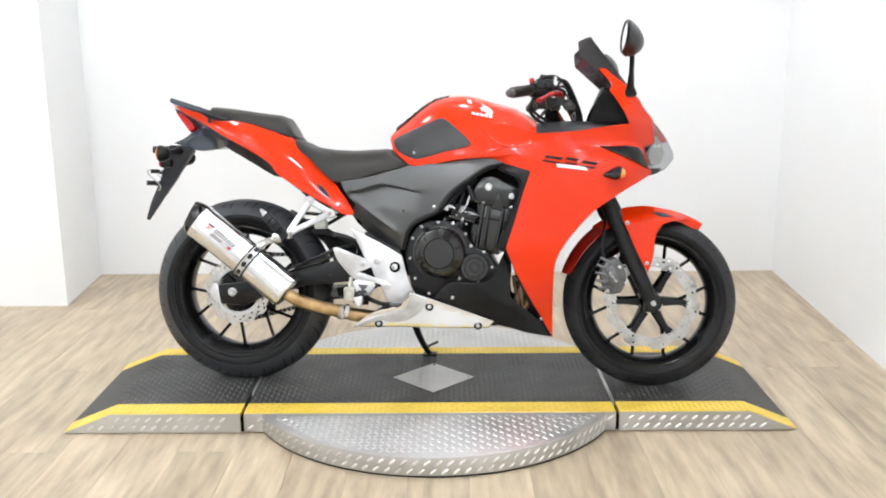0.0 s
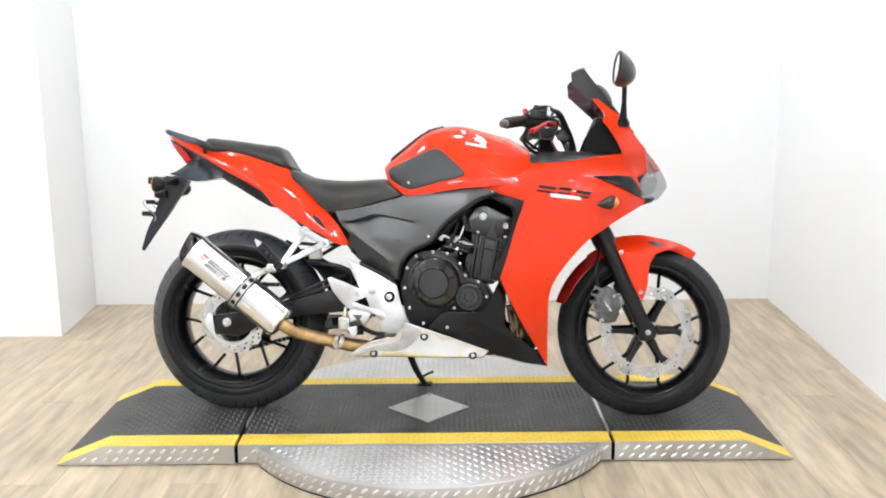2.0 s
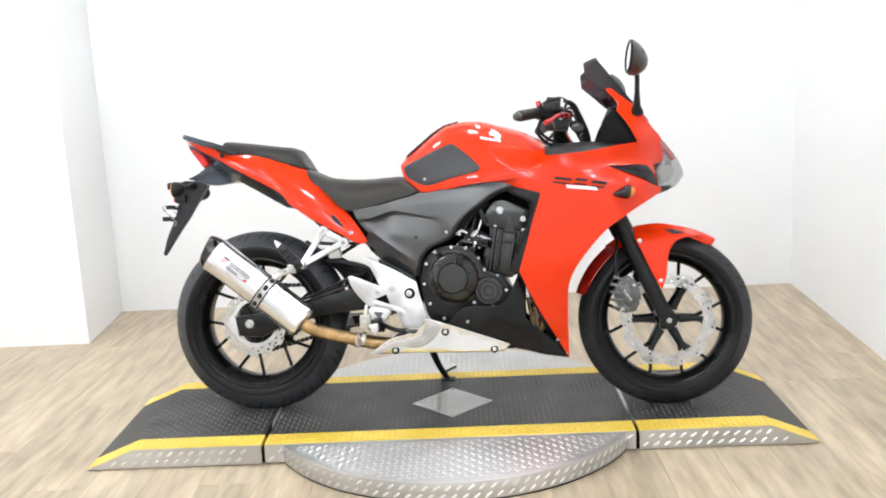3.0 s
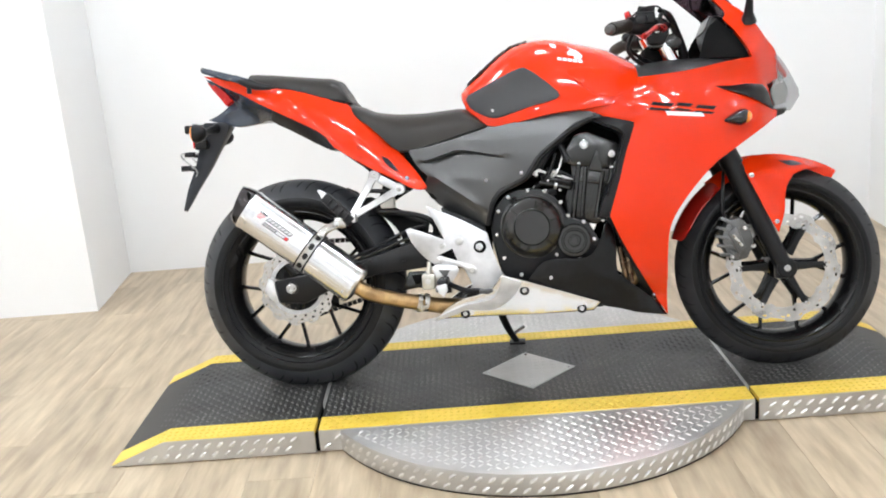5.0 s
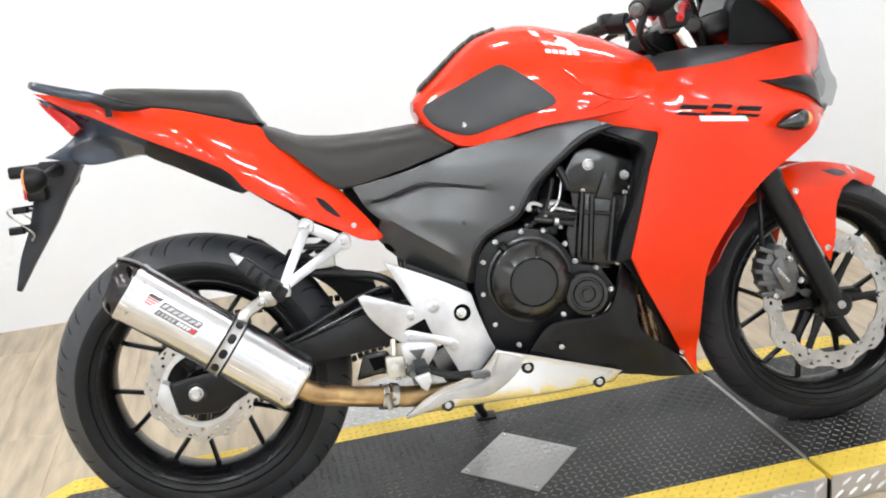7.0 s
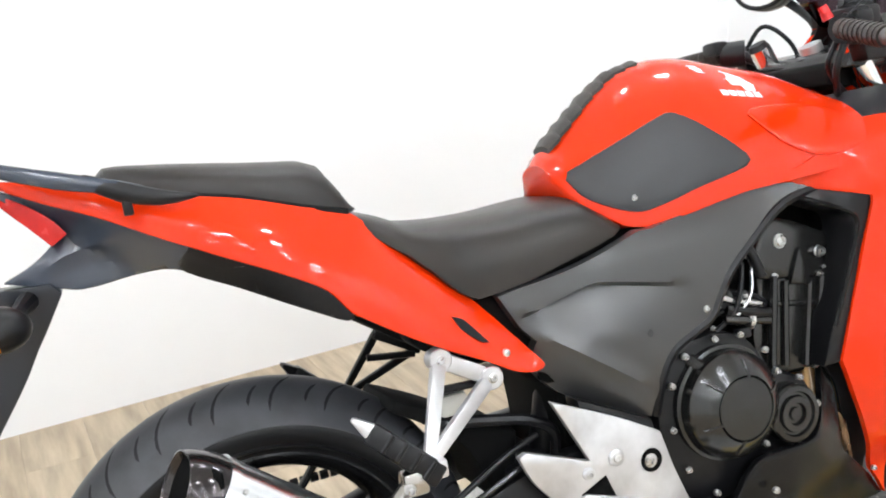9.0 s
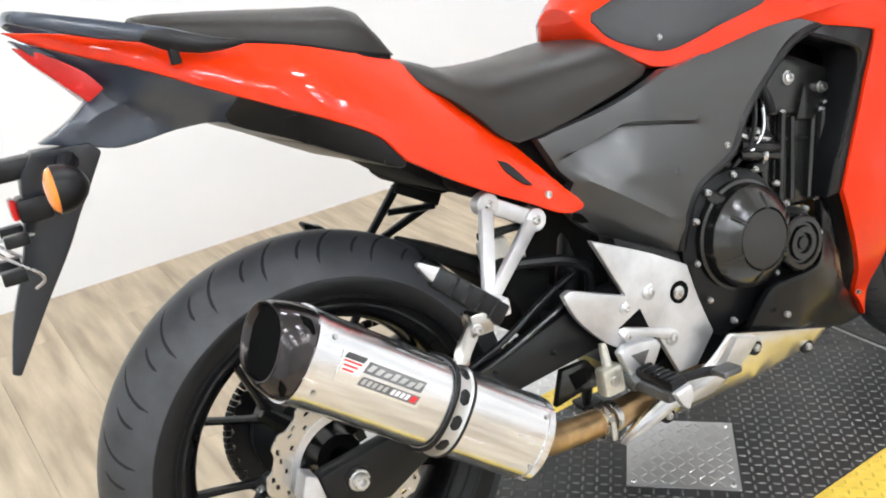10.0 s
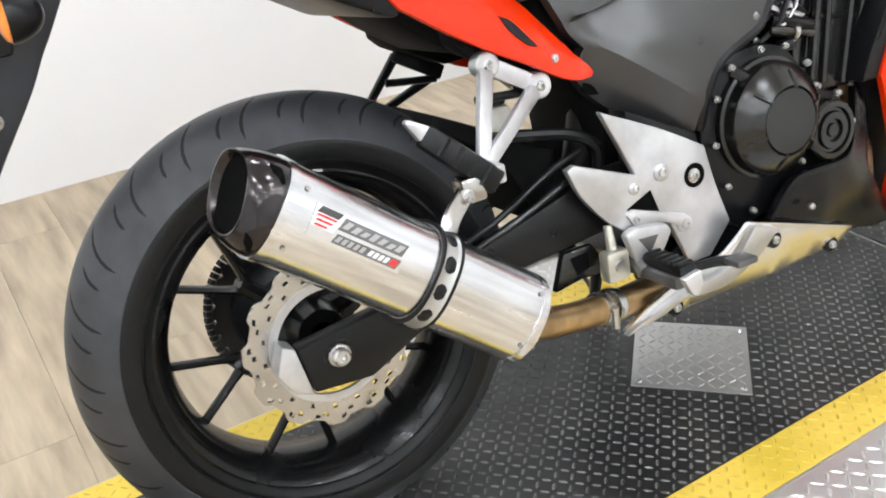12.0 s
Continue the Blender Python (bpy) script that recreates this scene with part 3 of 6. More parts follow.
def wheel(x, z, R, w, name, grooves, disc):
    hub = new(name)
    hub.parent = bike
    tagged(hub, "black spoked wheel with a worn road tyre")
    tyre = part("tyre", lathe(tyre_profile(R, w), x, z, 96), TYRE, hub, "grey-black road tyre")
    shoulder = [(r + 0.0012, y) for r, y in tyre_profile(R, w)[4:21]]
    tread = part("tread", lathe(shoulder + [(r - 0.004, y) for r, y in reversed(shoulder)], x, z, 96), TREAD if disc == "rear" else TREAD_NEW, tyre, "worn blue-grey tread" if disc == "rear" else "dark rubber tread")
    for s in (-1, 1):
        part("sidewall_ring", lathe([(0.231, s * w * 0.480), (0.234, s * w * 0.505), (0.237, s * w * 0.480)], x, z, 72), TYRE, tyre)
    # Dark strips laid over the smooth tread give the grooves their shade.
    bms = []
    for k in range(grooves):
        for s in (-1, 1):
            a0 = 2 * math.pi * (k + (0.5 if s > 0 else 0)) / grooves
            u0, u1, sweep = ((0.12, 0.82, 0.13), (0.34, 0.70, 0.06))[k % 2]
            line = []
            for q in range(7):
                u = u0 + (u1 - u0) * q / 6
                r = R - (R - 0.219) * 0.56 * u**2.0
                v = (u - u0) / (u1 - u0)
                a = a0 + sweep * (0.6 - max(0.0, 1 - v) ** 1.7)
                line.append((a, r, s * u * w * 0.495))
            bm = bmesh.new()
            prev = None
            for q, (a, r, y) in enumerate(line):
                half = (0.0034 if 0 < q < 6 else 0.0008) / R * 0.75
                pair = [bm.verts.new((x + (r + 0.0016) * math.cos(a + d), y, z + (r + 0.0016) * math.sin(a + d))) for d in (-half, half)]
                if prev:
                    bm.faces.new((prev[0], prev[1], pair[1], pair[0]))
                prev = pair
            bms.append(bm)
    tagged(part("groove_shade_strips", joined(*bms), GROOVE_SHADE, tyre), "dark strips painted as the shade of tread grooves", kind="stuff")
    b = w * 0.40
    part("rim", lathe([(0.226, -b - 0.002), (0.226, -b + 0.006), (0.212, -b + 0.014), (0.204, -0.02), (0.204, 0.02), (0.212, b - 0.014), (0.226, b - 0.006), (0.226, b + 0.002), (0.219, b + 0.004), (0.214, b + 0.001), (0.205, b - 0.008), (0.198, b - 0.020), (0.194, 0.018), (0.192, 0), (0.194, -0.018), (0.198, -b + 0.020), (0.205, -b + 0.008), (0.214, -b - 0.001), (0.219, -b - 0.004)], x, z, 72), RIM, hub, "gloss black rim")
    part("hub", lathe([(0.016, -w * 0.42), (0.034, -w * 0.42), (0.040, -w * 0.2), (0.036, 0), (0.040, w * 0.2), (0.034, w * 0.42), (0.016, w * 0.42)], x, z, 32), RIM, hub)
    for k in range(6):
        a = 2 * math.pi * k / 6 + (0.0 if disc == "front" else 0.26)

        def at(r, t, y=0.0):
            return (x + r * math.cos(a + t), y, z + r * math.sin(a + t))

        arm = joined(
            tube([at(0.030, 0), at(0.075, 0), at(0.115, 0)], [0.017, 0.013, 0.012], 8, 3, 1.3),
            tube([at(0.095, 0.0), at(0.13, 0.14), at(0.198, 0.25)], [0.010, 0.0058, 0.0060], 8, 4, 1.5),
            tube([at(0.095, 0.0), at(0.13, -0.14), at(0.198, -0.25)], [0.010, 0.0058, 0.0060], 8, 4, 1.5),
        )
        part("spoke", arm, RIM, hub)
    return hub


def brake_disc(x, z, y, r0, r1, waves, depth, parent, label, steel):
    """A wavy disc with real drilled slots."""
    n, m = 180, 6
    bm = bmesh.new()
    verts = {}
    for i in range(n):
        a = 2 * math.pi * i / n
        edge = 0.5 + 0.5 * math.tanh(3.0 * math.sin(waves * a))
        for j in range(m + 1):
            r = r0 + (r1 - depth * edge * (j / m) - r0) * j / m
            if j == 0:
                r += 0.006 * max(0.0, math.cos(waves * a)) ** 3 * -1
            for s in (0, 1):
                verts[i, j, s] = bm.verts.new((x + r * math.cos(a), y + 0.0045 * s, z + r * math.sin(a)))

    def hole(i, j):
        return j in (1, 3, 4) and ((i + {1: 0, 3: 4, 4: 7}[j]) % 10) < 2

    cells = {(i, j) for i in range(n) for j in range(m) if not hole(i, j)}
    for i, j in cells:
        k = (i + 1) % n
        bm.faces.new((verts[i, j, 0], verts[k, j, 0], verts[k, j + 1, 0], verts[i, j + 1, 0]))
        bm.faces.new((verts[i, j, 1], verts[i, j + 1, 1], verts[k, j + 1, 1], verts[k, j, 1]))
    back = {v: verts[k[0], k[1], 1 - k[2]] for k, v in verts.items()}
    for e in [e for e in bm.edges if len(e.link_faces) == 1 and abs(e.verts[0].co.y - y) < 1e-6 and abs(e.verts[1].co.y - y) < 1e-6]:
        a, b = e.verts
        try:
            bm.faces.new((a, b, back[b], back[a]))
        except ValueError:
            pass
    bmesh.ops.delete(bm, geom=[v for v in bm.verts if not v.link_faces], context="VERTS")
    return part("brake_disc", bm, steel, parent, label)


front = wheel(FX, FZ, FR, 0.115, "front_wheel", 40, "front")
rear = wheel(RX, RZ, RR, 0.155, "rear_wheel", 46, "rear")
d = brake_disc(FX, FZ, -0.078, 0.118, 0.160, 10, 0.010, front, "drilled wavy steel brake disc", DISC_WORN)
for k in range(6):
    a = 2 * math.pi * k / 6
    c, s = math.cos(a), math.sin(a)
    part("disc_arm", tube([(FX + 0.04 * c, -0.062, FZ + 0.04 * s), (FX + 0.085 * c, -0.070, FZ + 0.085 * s), (FX + 0.122 * c, -0.074, FZ + 0.122 * s)], [0.014, 0.009, 0.010], 8, 3, 0.6), BLACK, front)
    bolt(FX + 0.122 * c, -0.080, FZ + 0.122 * s, 0.006, 0.004, front)
d = brake_disc(RX, RZ, -0.098, 0.082, 0.118, 12, 0.008, rear, "drilled wavy steel brake disc", DISC)
part("disc_carrier", lathe([(0.073, -0.004), (0.084, -0.004), (0.084, 0.002), (0.073, 0.002)], RX, RZ, 48, -0.095), ALU, rear, "bright silver disc carrier")
teeth = []
for k in range(120):
    a = 2 * math.pi * k / 120
    teeth.append((RX + (0.112 + 0.005 * math.sin(30 * a)) * math.cos(a), RZ + (0.112 + 0.005 * math.sin(30 * a)) * math.sin(a)))
part("sprocket", prism(teeth, 0.088, 0.095, 0), BLACK, rear, "black toothed sprocket")
part("sprocket_hub", drum(RX, RZ, ((0.085, 0.085), (0.085, 0.070), (0.06, 0.05)), 32), BLACK, rear)
loop = []
for k in range(40):
    a = math.pi / 2 + math.pi * k / 39
    loop.append((RX + 0.117 * math.cos(a), 0.092, RZ + 0.117 * math.sin(a)))
chain = [(-0.13, 0.092, 0.432)] + loop + [(-0.13, 0.092, 0.352)]
bms = []
for p, q in zip(chain, chain[1:]):
    L = (Vector(q) - Vector(p)).length
    k = max(1, int(L / 0.016))
    for i in range(k):
        a, b = Vector(p).lerp(Vector(q), i / k), Vector(p).lerp(Vector(q), (i + 0.8) / k)
        bms.append(tube([a, b], 0.0075, 6, 1, 0.8))
part("drive_chain", joined(*bms), BLACK, bike, "oily black drive chain")

# swingarm and rear brake
arm_out = [(-0.757, 0.332), (-0.745, 0.267), (-0.665, 0.262), (-0.590, 0.298), (-0.458, 0.334), (-0.24, 0.355), (-0.13, 0.36), (-0.13, 0.44), (-0.30, 0.436), (-0.451, 0.392), (-0.588, 0.355)]
swing = part("swingarm", joined(prism(arm_out, -0.142, -0.112, 0.005), prism(arm_out, 0.112, 0.142, 0.005), box(-0.34, -0.26, -0.12, 0.12, 0.36, 0.42, 0.008)), BLACK, bike, "satin black box-section swingarm")
bolt(RX - 0.006, -0.144, RZ - 0.001, 0.0185, 0.014, swing)
part("axle_washer", drum(RX - 0.006, RZ - 0.001, ((0.020, -0.14), (0.020, -0.1445), (0.018, -0.145)), 20), BLACK, swing)
part("chain_adjuster", prism([(-0.774, 0.341), (-0.7585, 0.333), (-0.7465, 0.265), (-0.772, 0.278), (-0.787, 0.306)], -0.140, -0.106, 0.002), ALU, swing, "silver axle adjuster block")
for x, z in ((-0.33, 0.425), (-0.47, 0.378), (-0.37, 0.372)):
    bolt(x, -0.143, z, 0.006, 0.004, swing, BLACK)
part("brake_line", tube([(-0.56, -0.125, 0.375), (-0.46, -0.135, 0.41), (-0.36, -0.13, 0.455), (-0.30, -0.12, 0.47)], 0.005, 8), BLACK, swing)
part("brake_line", tube([(-0.57, -0.13, 0.36), (-0.45, -0.145, 0.40), (-0.33, -0.145, 0.445)], 0.0045, 8), ENGINE, swing)
part("rear_caliper", box(-0.66, -0.58, -0.118, -0.082, 0.405, 0.445, 0.008), BLACK, swing)
hugger = [(-0.50, 0.545), (-0.46, 0.52), (-0.40, 0.47), (-0.37, 0.41), (-0.36, 0.37), (-0.33, 0.37), (-0.31, 0.47), (-0.36, 0.49), (-0.42, 0.525), (-0.49, 0.56)]
part("mudguard", prism(hugger, -0.075, 0.075, 0.006, True), MATT, bike, "black inner mudguard ahead of the rear tyre")
part("battery_tray", prism([(-0.245, 0.37), (-0.245, 0.46), (-0.250, 0.525), (-0.300, 0.585), (-0.345, 0.655), (-0.36, 0.690), (-0.12, 0.738), (0.10, 0.75), (0.12, 0.62), (-0.06, 0.56), (-0.12, 0.47), (-0.12, 0.36)], -0.10, 0.10, 0.006), MATT, bike, "black frame and air box")
part("hose", tube([(-0.44, -0.09, 0.515), (-0.38, -0.11, 0.51), (-0.31, -0.12, 0.495), (-0.275, -0.125, 0.47), (-0.275, -0.12, 0.43)], 0.0085, 8), BLACK, bike)
part("subframe_block", prism([(-0.60, 0.790), (-0.585, 0.748), (-0.55, 0.705), (-0.50, 0.665), (-0.455, 0.635), (-0.40, 0.622), (-0.38, 0.66), (-0.48, 0.74)], -0.09, 0.09, 0.006), MATT, bike)
pot = part("fluid_reservoir", joined(box(-0.434, -0.390, -0.104, -0.078, 0.524, 0.556, 0.007)), FROST, bike, "frosted white brake fluid reservoir")
part("reservoir_cap", box(-0.430, -0.394, -0.102, -0.080, 0.556, 0.566, 0.004), BLACK, pot, "black cap")
part("shock_absorber", tube([(-0.25, -0.03, 0.40), (-0.20, -0.03, 0.58)], 0.028, 12), BLACK, bike)

# exhaust
CA, CB = Vector((-0.7836, -0.2458, 0.5487)), Vector((-0.4976, -0.2378, 0.3221))
axis = (CB - CA).normalized()
up = (Vector((0, 0, 1)) - axis * axis.z).normalized()
out = up.cross(axis).normalized()
if out.y > 0:
    out = -out


def can_point(s, a, grow=0.0):
    """A point on the silencer: s along it from its outlet end, a round it from the outer side upwards."""
    n = 2.5
    c, q = math.cos(a), math.sin(a)
    rr = 1 / (abs(c) ** n + abs(q) ** n) ** (1 / n)
    return CA + axis * s + out * (0.0576 + grow) * rr * c + up * (0.0571 + grow) * rr * q


LC = (CB - CA).length
silencer = new("silencer")
silencer.parent = bike
tagged(silencer, "brushed aluminium oval silencer with a dark outlet cap")
K = 48
turn = [2 * math.pi * j / K for j in range(K)]


def cut(a):
    """How far the slanted mouth of the outlet cap leans back."""
    return 0.006 * math.cos(a) - 0.009 * math.sin(a)


part("sleeve", ring_loft([[can_point(LC * i / 8, a) for a in turn] for i in range(9)]), SLEEVE, silencer, "brushed aluminium sleeve")
for s0 in (0.004, LC - 0.006):
    part("sleeve_band", ring_loft([[can_point(s0 + d, a, g) for a in turn] for d, g in ((-0.004, 0), (-0.004, 0.0015), (0.006, 0.0015), (0.006, 0))], True), SLEEVE, silencer)
part("front_cap", ring_loft([[can_point(LC + d, a, g) for a in turn] for d, g in ((-0.001, -0.001), (0.006, -0.004), (0.012, -0.016), (0.014, -0.03))]), BRUSH, silencer)
cap_rows = []
for d, g, k in ((0.001, -0.001, 0.0), (-0.012, -0.0015, 0.2), (-0.025, -0.005, 0.6), (-0.035, -0.0100, 0.95), (-0.039, -0.0130, 1.05), (-0.037, -0.0155, 1.05), (-0.030, -0.0170, 0.9)):
    cap_rows.append([can_point(d + cut(a) * k, a, g) for a in turn])
part("outlet_cap", ring_loft(cap_rows, cap=False), BLUED, silencer, "burnt dark steel outlet cap with an open mouth")
part("outlet_bore", ring_loft([[can_point(d + cut(a) * k, a, g) for a in turn] for d, g, k in ((-0.031, -0.0168, 0.9), (-0.01, -0.018, 0.5), (0.06, -0.020, 0.0))]), HOLE_BLACK, silencer, "near-black bore of the outlet")
part("outlet_rim", ring_loft([[can_point(d + cut(a) * k, a, g) for a in turn] for d, g, k in ((-0.0370, -0.0118, 1.03), (-0.0400, -0.0130, 1.05), (-0.0400, -0.0148, 1.05), (-0.037, -0.0160, 1.03))], True), BLUED, silencer, "rolled rim of the outlet")
# Near-black lozenges on the cap stand for the shade in its slots.
for a0 in (0.75, -0.65):
    part("cap_slot_shade", tube([can_point(-0.006, a0 - 0.2, -0.002), can_point(-0.015 + cut(a0) * 0.4, a0, -0.004), can_point(-0.026 + cut(a0) * 0.7, a0 + 0.2, -0.008)], [0.003, 0.008, 0.003], 8, 5, 0.4), HOLE_BLACK, silencer)
band_s = LC * 0.578
part("strap", ring_loft([[can_point(band_s + d, a, g) for a in turn] for d, g in ((-0.014, 0.0), (-0.014, 0.003), (-0.011, 0.0045), (-0.008, 0.0025), (0.008, 0.0025), (0.011, 0.0045), (0.014, 0.003), (0.014, 0.0))], True), PLATE, silencer, "perforated silver clamp strap")
for d in (-0.013, 0.013):
    part("strap_edge", ring_loft([[can_point(band_s + d + e, a, g) for a in turn] for e, g in ((-0.0020, 0.001), (-0.0020, 0.0052), (0.0020, 0.0052), (0.0020, 0.001))], True), BLACK, silencer, "black rubber edge of the strap")
# Flat black ovals: the strap is uncut, its slots' darkness is painted on.
for a0 in (0.95, 0.42, -0.12, -0.66):
    part("strap_slot_shade", tube([can_point(band_s, a0 - 0.16, 0.0024), can_point(band_s, a0 - 0.08, 0.0024), can_point(band_s, a0 + 0.08, 0.0024), can_point(band_s, a0 + 0.16, 0.0024)], [0.002, 0.0075, 0.0075, 0.002], 10, 4, 0.25), BLACK, silencer)


def can_patch(s0, s1, a0, a1, grow, lean=0.0):
    """A thin plate that lies on the silencer."""
    bm = bmesh.new()
    rows = [[bm.verts.new(can_point(s0 + (s1 - s0) * i / 6 + lean * j / 5, a0 + (a1 - a0) * j / 5, grow)) for j in range(6)] for i in range(7)]
    for i in range(6):
        for j in range(5):
            bm.faces.new((rows[i][j], rows[i + 1][j], rows[i + 1][j + 1], rows[i][j + 1]))
    got = bmesh.ops.extrude_face_region(bm, geom=bm.faces[:])
    for g in got["geom"]:
        if isinstance(g, bmesh.types.BMVert):
            g.co += out * 0.0008
    return bm


badge = part("badge", can_patch(0.034, 0.152, -0.12, 0.50, 0.0003), BRUSH, silencer, "riveted badge plate")
part("badge_mark", can_patch(0.036, 0.062, 0.10, 0.34, 0.0009, 0.004), WHITE, badge, "white shield")
part("badge_mark", can_patch(0.037, 0.063, 0.36, 0.48, 0.0009, 0.004), SOOT, badge, "dark head of the shield")
for k in range(3):
    part("badge_mark", can_patch(0.038, 0.061 - 0.004 * k, 0.29 - 0.085 * k, 0.33 - 0.085 * k, 0.0016, 0.001), DECALRED, badge, "red stripe")
part("badge_mark", can_patch(0.066, 0.148, 0.20, 0.44, 0.0009, 0.005), FIELD, badge, "grey field")
for k in range(7):
    u = 0.069 + 0.0112 * k
    part("badge_mark", can_patch(u, u + 0.0068, 0.25 - 0.01 * (k % 2), 0.39 - 0.02 * (k % 3), 0.0016, 0.006), PLATE, badge, "silver plain bar")
part("badge_mark", can_patch(0.064, 0.146, -0.06, 0.13, 0.0009, 0.004), FIELD, badge, "grey field")
for k in range(5):
    u = 0.067 + 0.0076 * k
    part("badge_mark", can_patch(u, u + 0.0046, -0.02, 0.095, 0.0016, 0.003), PLATE, badge, "silver plain bar")
for k in range(4):
    u = 0.108 + 0.0068 * k
    part("badge_mark", can_patch(u, u + 0.0046, -0.02, 0.095, 0.0016, 0.003), WHITE, badge, "white plain bar")
part("badge_mark", can_patch(0.136, 0.144, -0.03, 0.10, 0.0016, 0.003), DECALRED, badge, "red square")
for u, a0 in ((0.018, 0.62), (0.018, -0.55), (LC - 0.018, 0.62), (LC - 0.018, -0.55)):
    part("rivet", can_patch(u, u + 0.005, a0, a0 + 0.09, 0.0012), STEEL, silencer)
part("mid_pipe", tube([(-0.510, -0.236, 0.322), (-0.458, -0.218, 0.290), (-0.395, -0.192, 0.268), (-0.33, -0.170, 0.252), (-0.26, -0.145, 0.236), (-0.15, -0.12, 0.225), (0.02, -0.09, 0.22)], [0.020, 0.022, 0.021, 0.022, 0.023, 0.023, 0.023], 16), BRONZE, bike, "heat-stained exhaust mid pipe")
for x0 in (-0.335, -0.315):
    part("pipe_clamp", tube([(x0, -0.170, 0.252), (x0 + 0.012, -0.167, 0.249)], 0.0265, 18), STEEL, bike, "bright pipe clamp")
part("pipe_clamp_screw", tube([(-0.322, -0.196, 0.262), (-0.318, -0.190, 0.228)], 0.006, 8), STEEL, bike)
part("silencer_bracket", joined(tube([can_point(band_s, 1.2, 0.004), can_point(band_s, 1.35, 0.02), (-0.528, -0.225, 0.497)], [0.012, 0.012, 0.012], 10, 4, 0.5), box(-0.545, -0.512, -0.242, -0.212, 0.480, 0.512, 0.005)), DISC, bike, "cast silver silencer bracket")
bolt(-0.54, -0.242, 0.492, 0.010, 0.010, bike)

# foot gear
heel = [(-0.294, 0.528), (-0.198, 0.483), (-0.122, 0.440), (-0.107, 0.381), (-0.084, 0.316), (-0.125, 0.272), (-0.162, 0.272), (-0.195, 0.345), (-0.236, 0.358), (-0.272, 0.352), (-0.305, 0.380), (-0.338, 0.421), (-0.356, 0.462), (-0.343, 0.467), (-0.246, 0.428), (-0.270, 0.478)]
plate = part("heel_plate", prism(curve(heel, 3), -0.171, -0.158, 0.0025), ALU, bike, "cast aluminium footrest plate")
# The plate is solid; a near-black triangle imitates a dark window in it.
part("plate_window_shade", prism([(-0.268, 0.383), (-0.224, 0.401), (-0.211, 0.364)], -0.1718, -0.165, 0.0), HOLE_BLACK, plate, "black triangle painted as the dark of a window")
part("plate_rib", prism([(-0.272, 0.377), (-0.262, 0.384), (-0.170, 0.352), (-0.158, 0.338), (-0.168, 0.330), (-0.205, 0.348), (-0.258, 0.356)], -0.177, -0.170, 0.003), ALU, plate)
for x, z, r in ((-0.204, 0.422, 0.0125), (-0.252, 0.411, 0.0095), (-0.171, 0.336, 0.0125)):
    part("plate_boss", drum(x, z, ((r, -0.168), (r, -0.1745), (r - 0.003, -0.1765)), 24), ALU, plate)
for x, z, r in ((-0.252, 0.411, 0.008), (-0.204, 0.422, 0.011), (-0.256, 0.367, 0.008), (-0.171, 0.336, 0.011)):
    bolt(x, -0.176, z, r, 0.004, plate, PLATE)
# Raised near-black disc gives the pivot the shade of a sunken seat.
part("pivot_recess_shade", drum(-0.145, 0.402, ((0.018, -0.163), (0.018, -0.1722), (0.0175, -0.1726)), 24), HOLE_BLACK, plate)
bolt(-0.147, -0.172, 0.402, 0.013, 0.004, plate)
part("frame_plate", prism([(-0.25, 0.52), (-0.13, 0.46), (-0.105, 0.34), (-0.16, 0.30), (-0.20, 0.36), (-0.24, 0.44)], -0.165, -0.125, 0.004), BLACK, bike)
peg = part("foot_peg", box(-0.264, -0.234, -0.272, -0.188, 0.305, 0.322, 0.006), BLACK, bike, "ribbed rubber footrest")
for k in range(6):
    part("tread_rib", box(-0.262, -0.236, -0.266 + 0.013 * k, -0.259 + 0.013 * k, 0.319, 0.3245, 0.002), BLACK, peg)
part("peg_core", joined(box(-0.270, -0.244, -0.268, -0.180, 0.288, 0.306, 0.005), tube([(-0.262, -0.196, 0.296), (-0.262, -0.172, 0.312)], [0.014, 0.012], 10)), CAST, peg, "grey cast footrest core")
part("peg_tip", joined(prism([(-0.268, 0.308), (-0.236, 0.314), (-0.235, 0.294), (-0.246, 0.276), (-0.257, 0.286)], -0.284, -0.270, 0.004)), ALU, peg, "silver feeler tip")
mount = part("peg_mount", prism(curve([(-0.285, 0.352), (-0.268, 0.360), (-0.214, 0.352), (-0.206, 0.340), (-0.230, 0.306), (-0.246, 0.300), (-0.268, 0.304)], 2), -0.190, -0.172, 0.004), ALU, bike, "cast silver footrest mount")
# Darker grey patch, not sunk in: shade of a shallow recess as colour.
part("mount_recess_shade", prism([(-0.266, 0.344), (-0.232, 0.342), (-0.248, 0.318)], -0.1908, -0.184, 0.0), CAST, mount, "dark three-cornered patch painted as the shade of a recess")
part("brake_pedal", tube([(-0.255, -0.178, 0.318), (-0.235, -0.195, 0.302), (-0.19, -0.205, 0.284), (-0.15, -0.215, 0.282), (-0.125, -0.242, 0.282)], [0.008, 0.008, 0.0075, 0.008, 0.008], 10), BLACK, bike, "black brake pedal")
part("pedal_pad", box(-0.150, -0.112, -0.256, -0.224, 0.279, 0.290, 0.004), CAST, bike, "worn grey pedal pad")
cylinder = part("brake_cylinder", joined(box(-0.316, -0.277, -0.184, -0.158, 0.288, 0.334, 0.007), tube([(-0.296, -0.168, 0.332), (-0.294, -0.160, 0.366)], [0.008, 0.006], 10)), CREAM, bike, "pale silver rear brake cylinder")
part("cylinder_cap", tube([(-0.298, -0.183, 0.312), (-0.298, -0.188, 0.312)], 0.008, 14), STEEL, cylinder, "round steel cylinder cap")
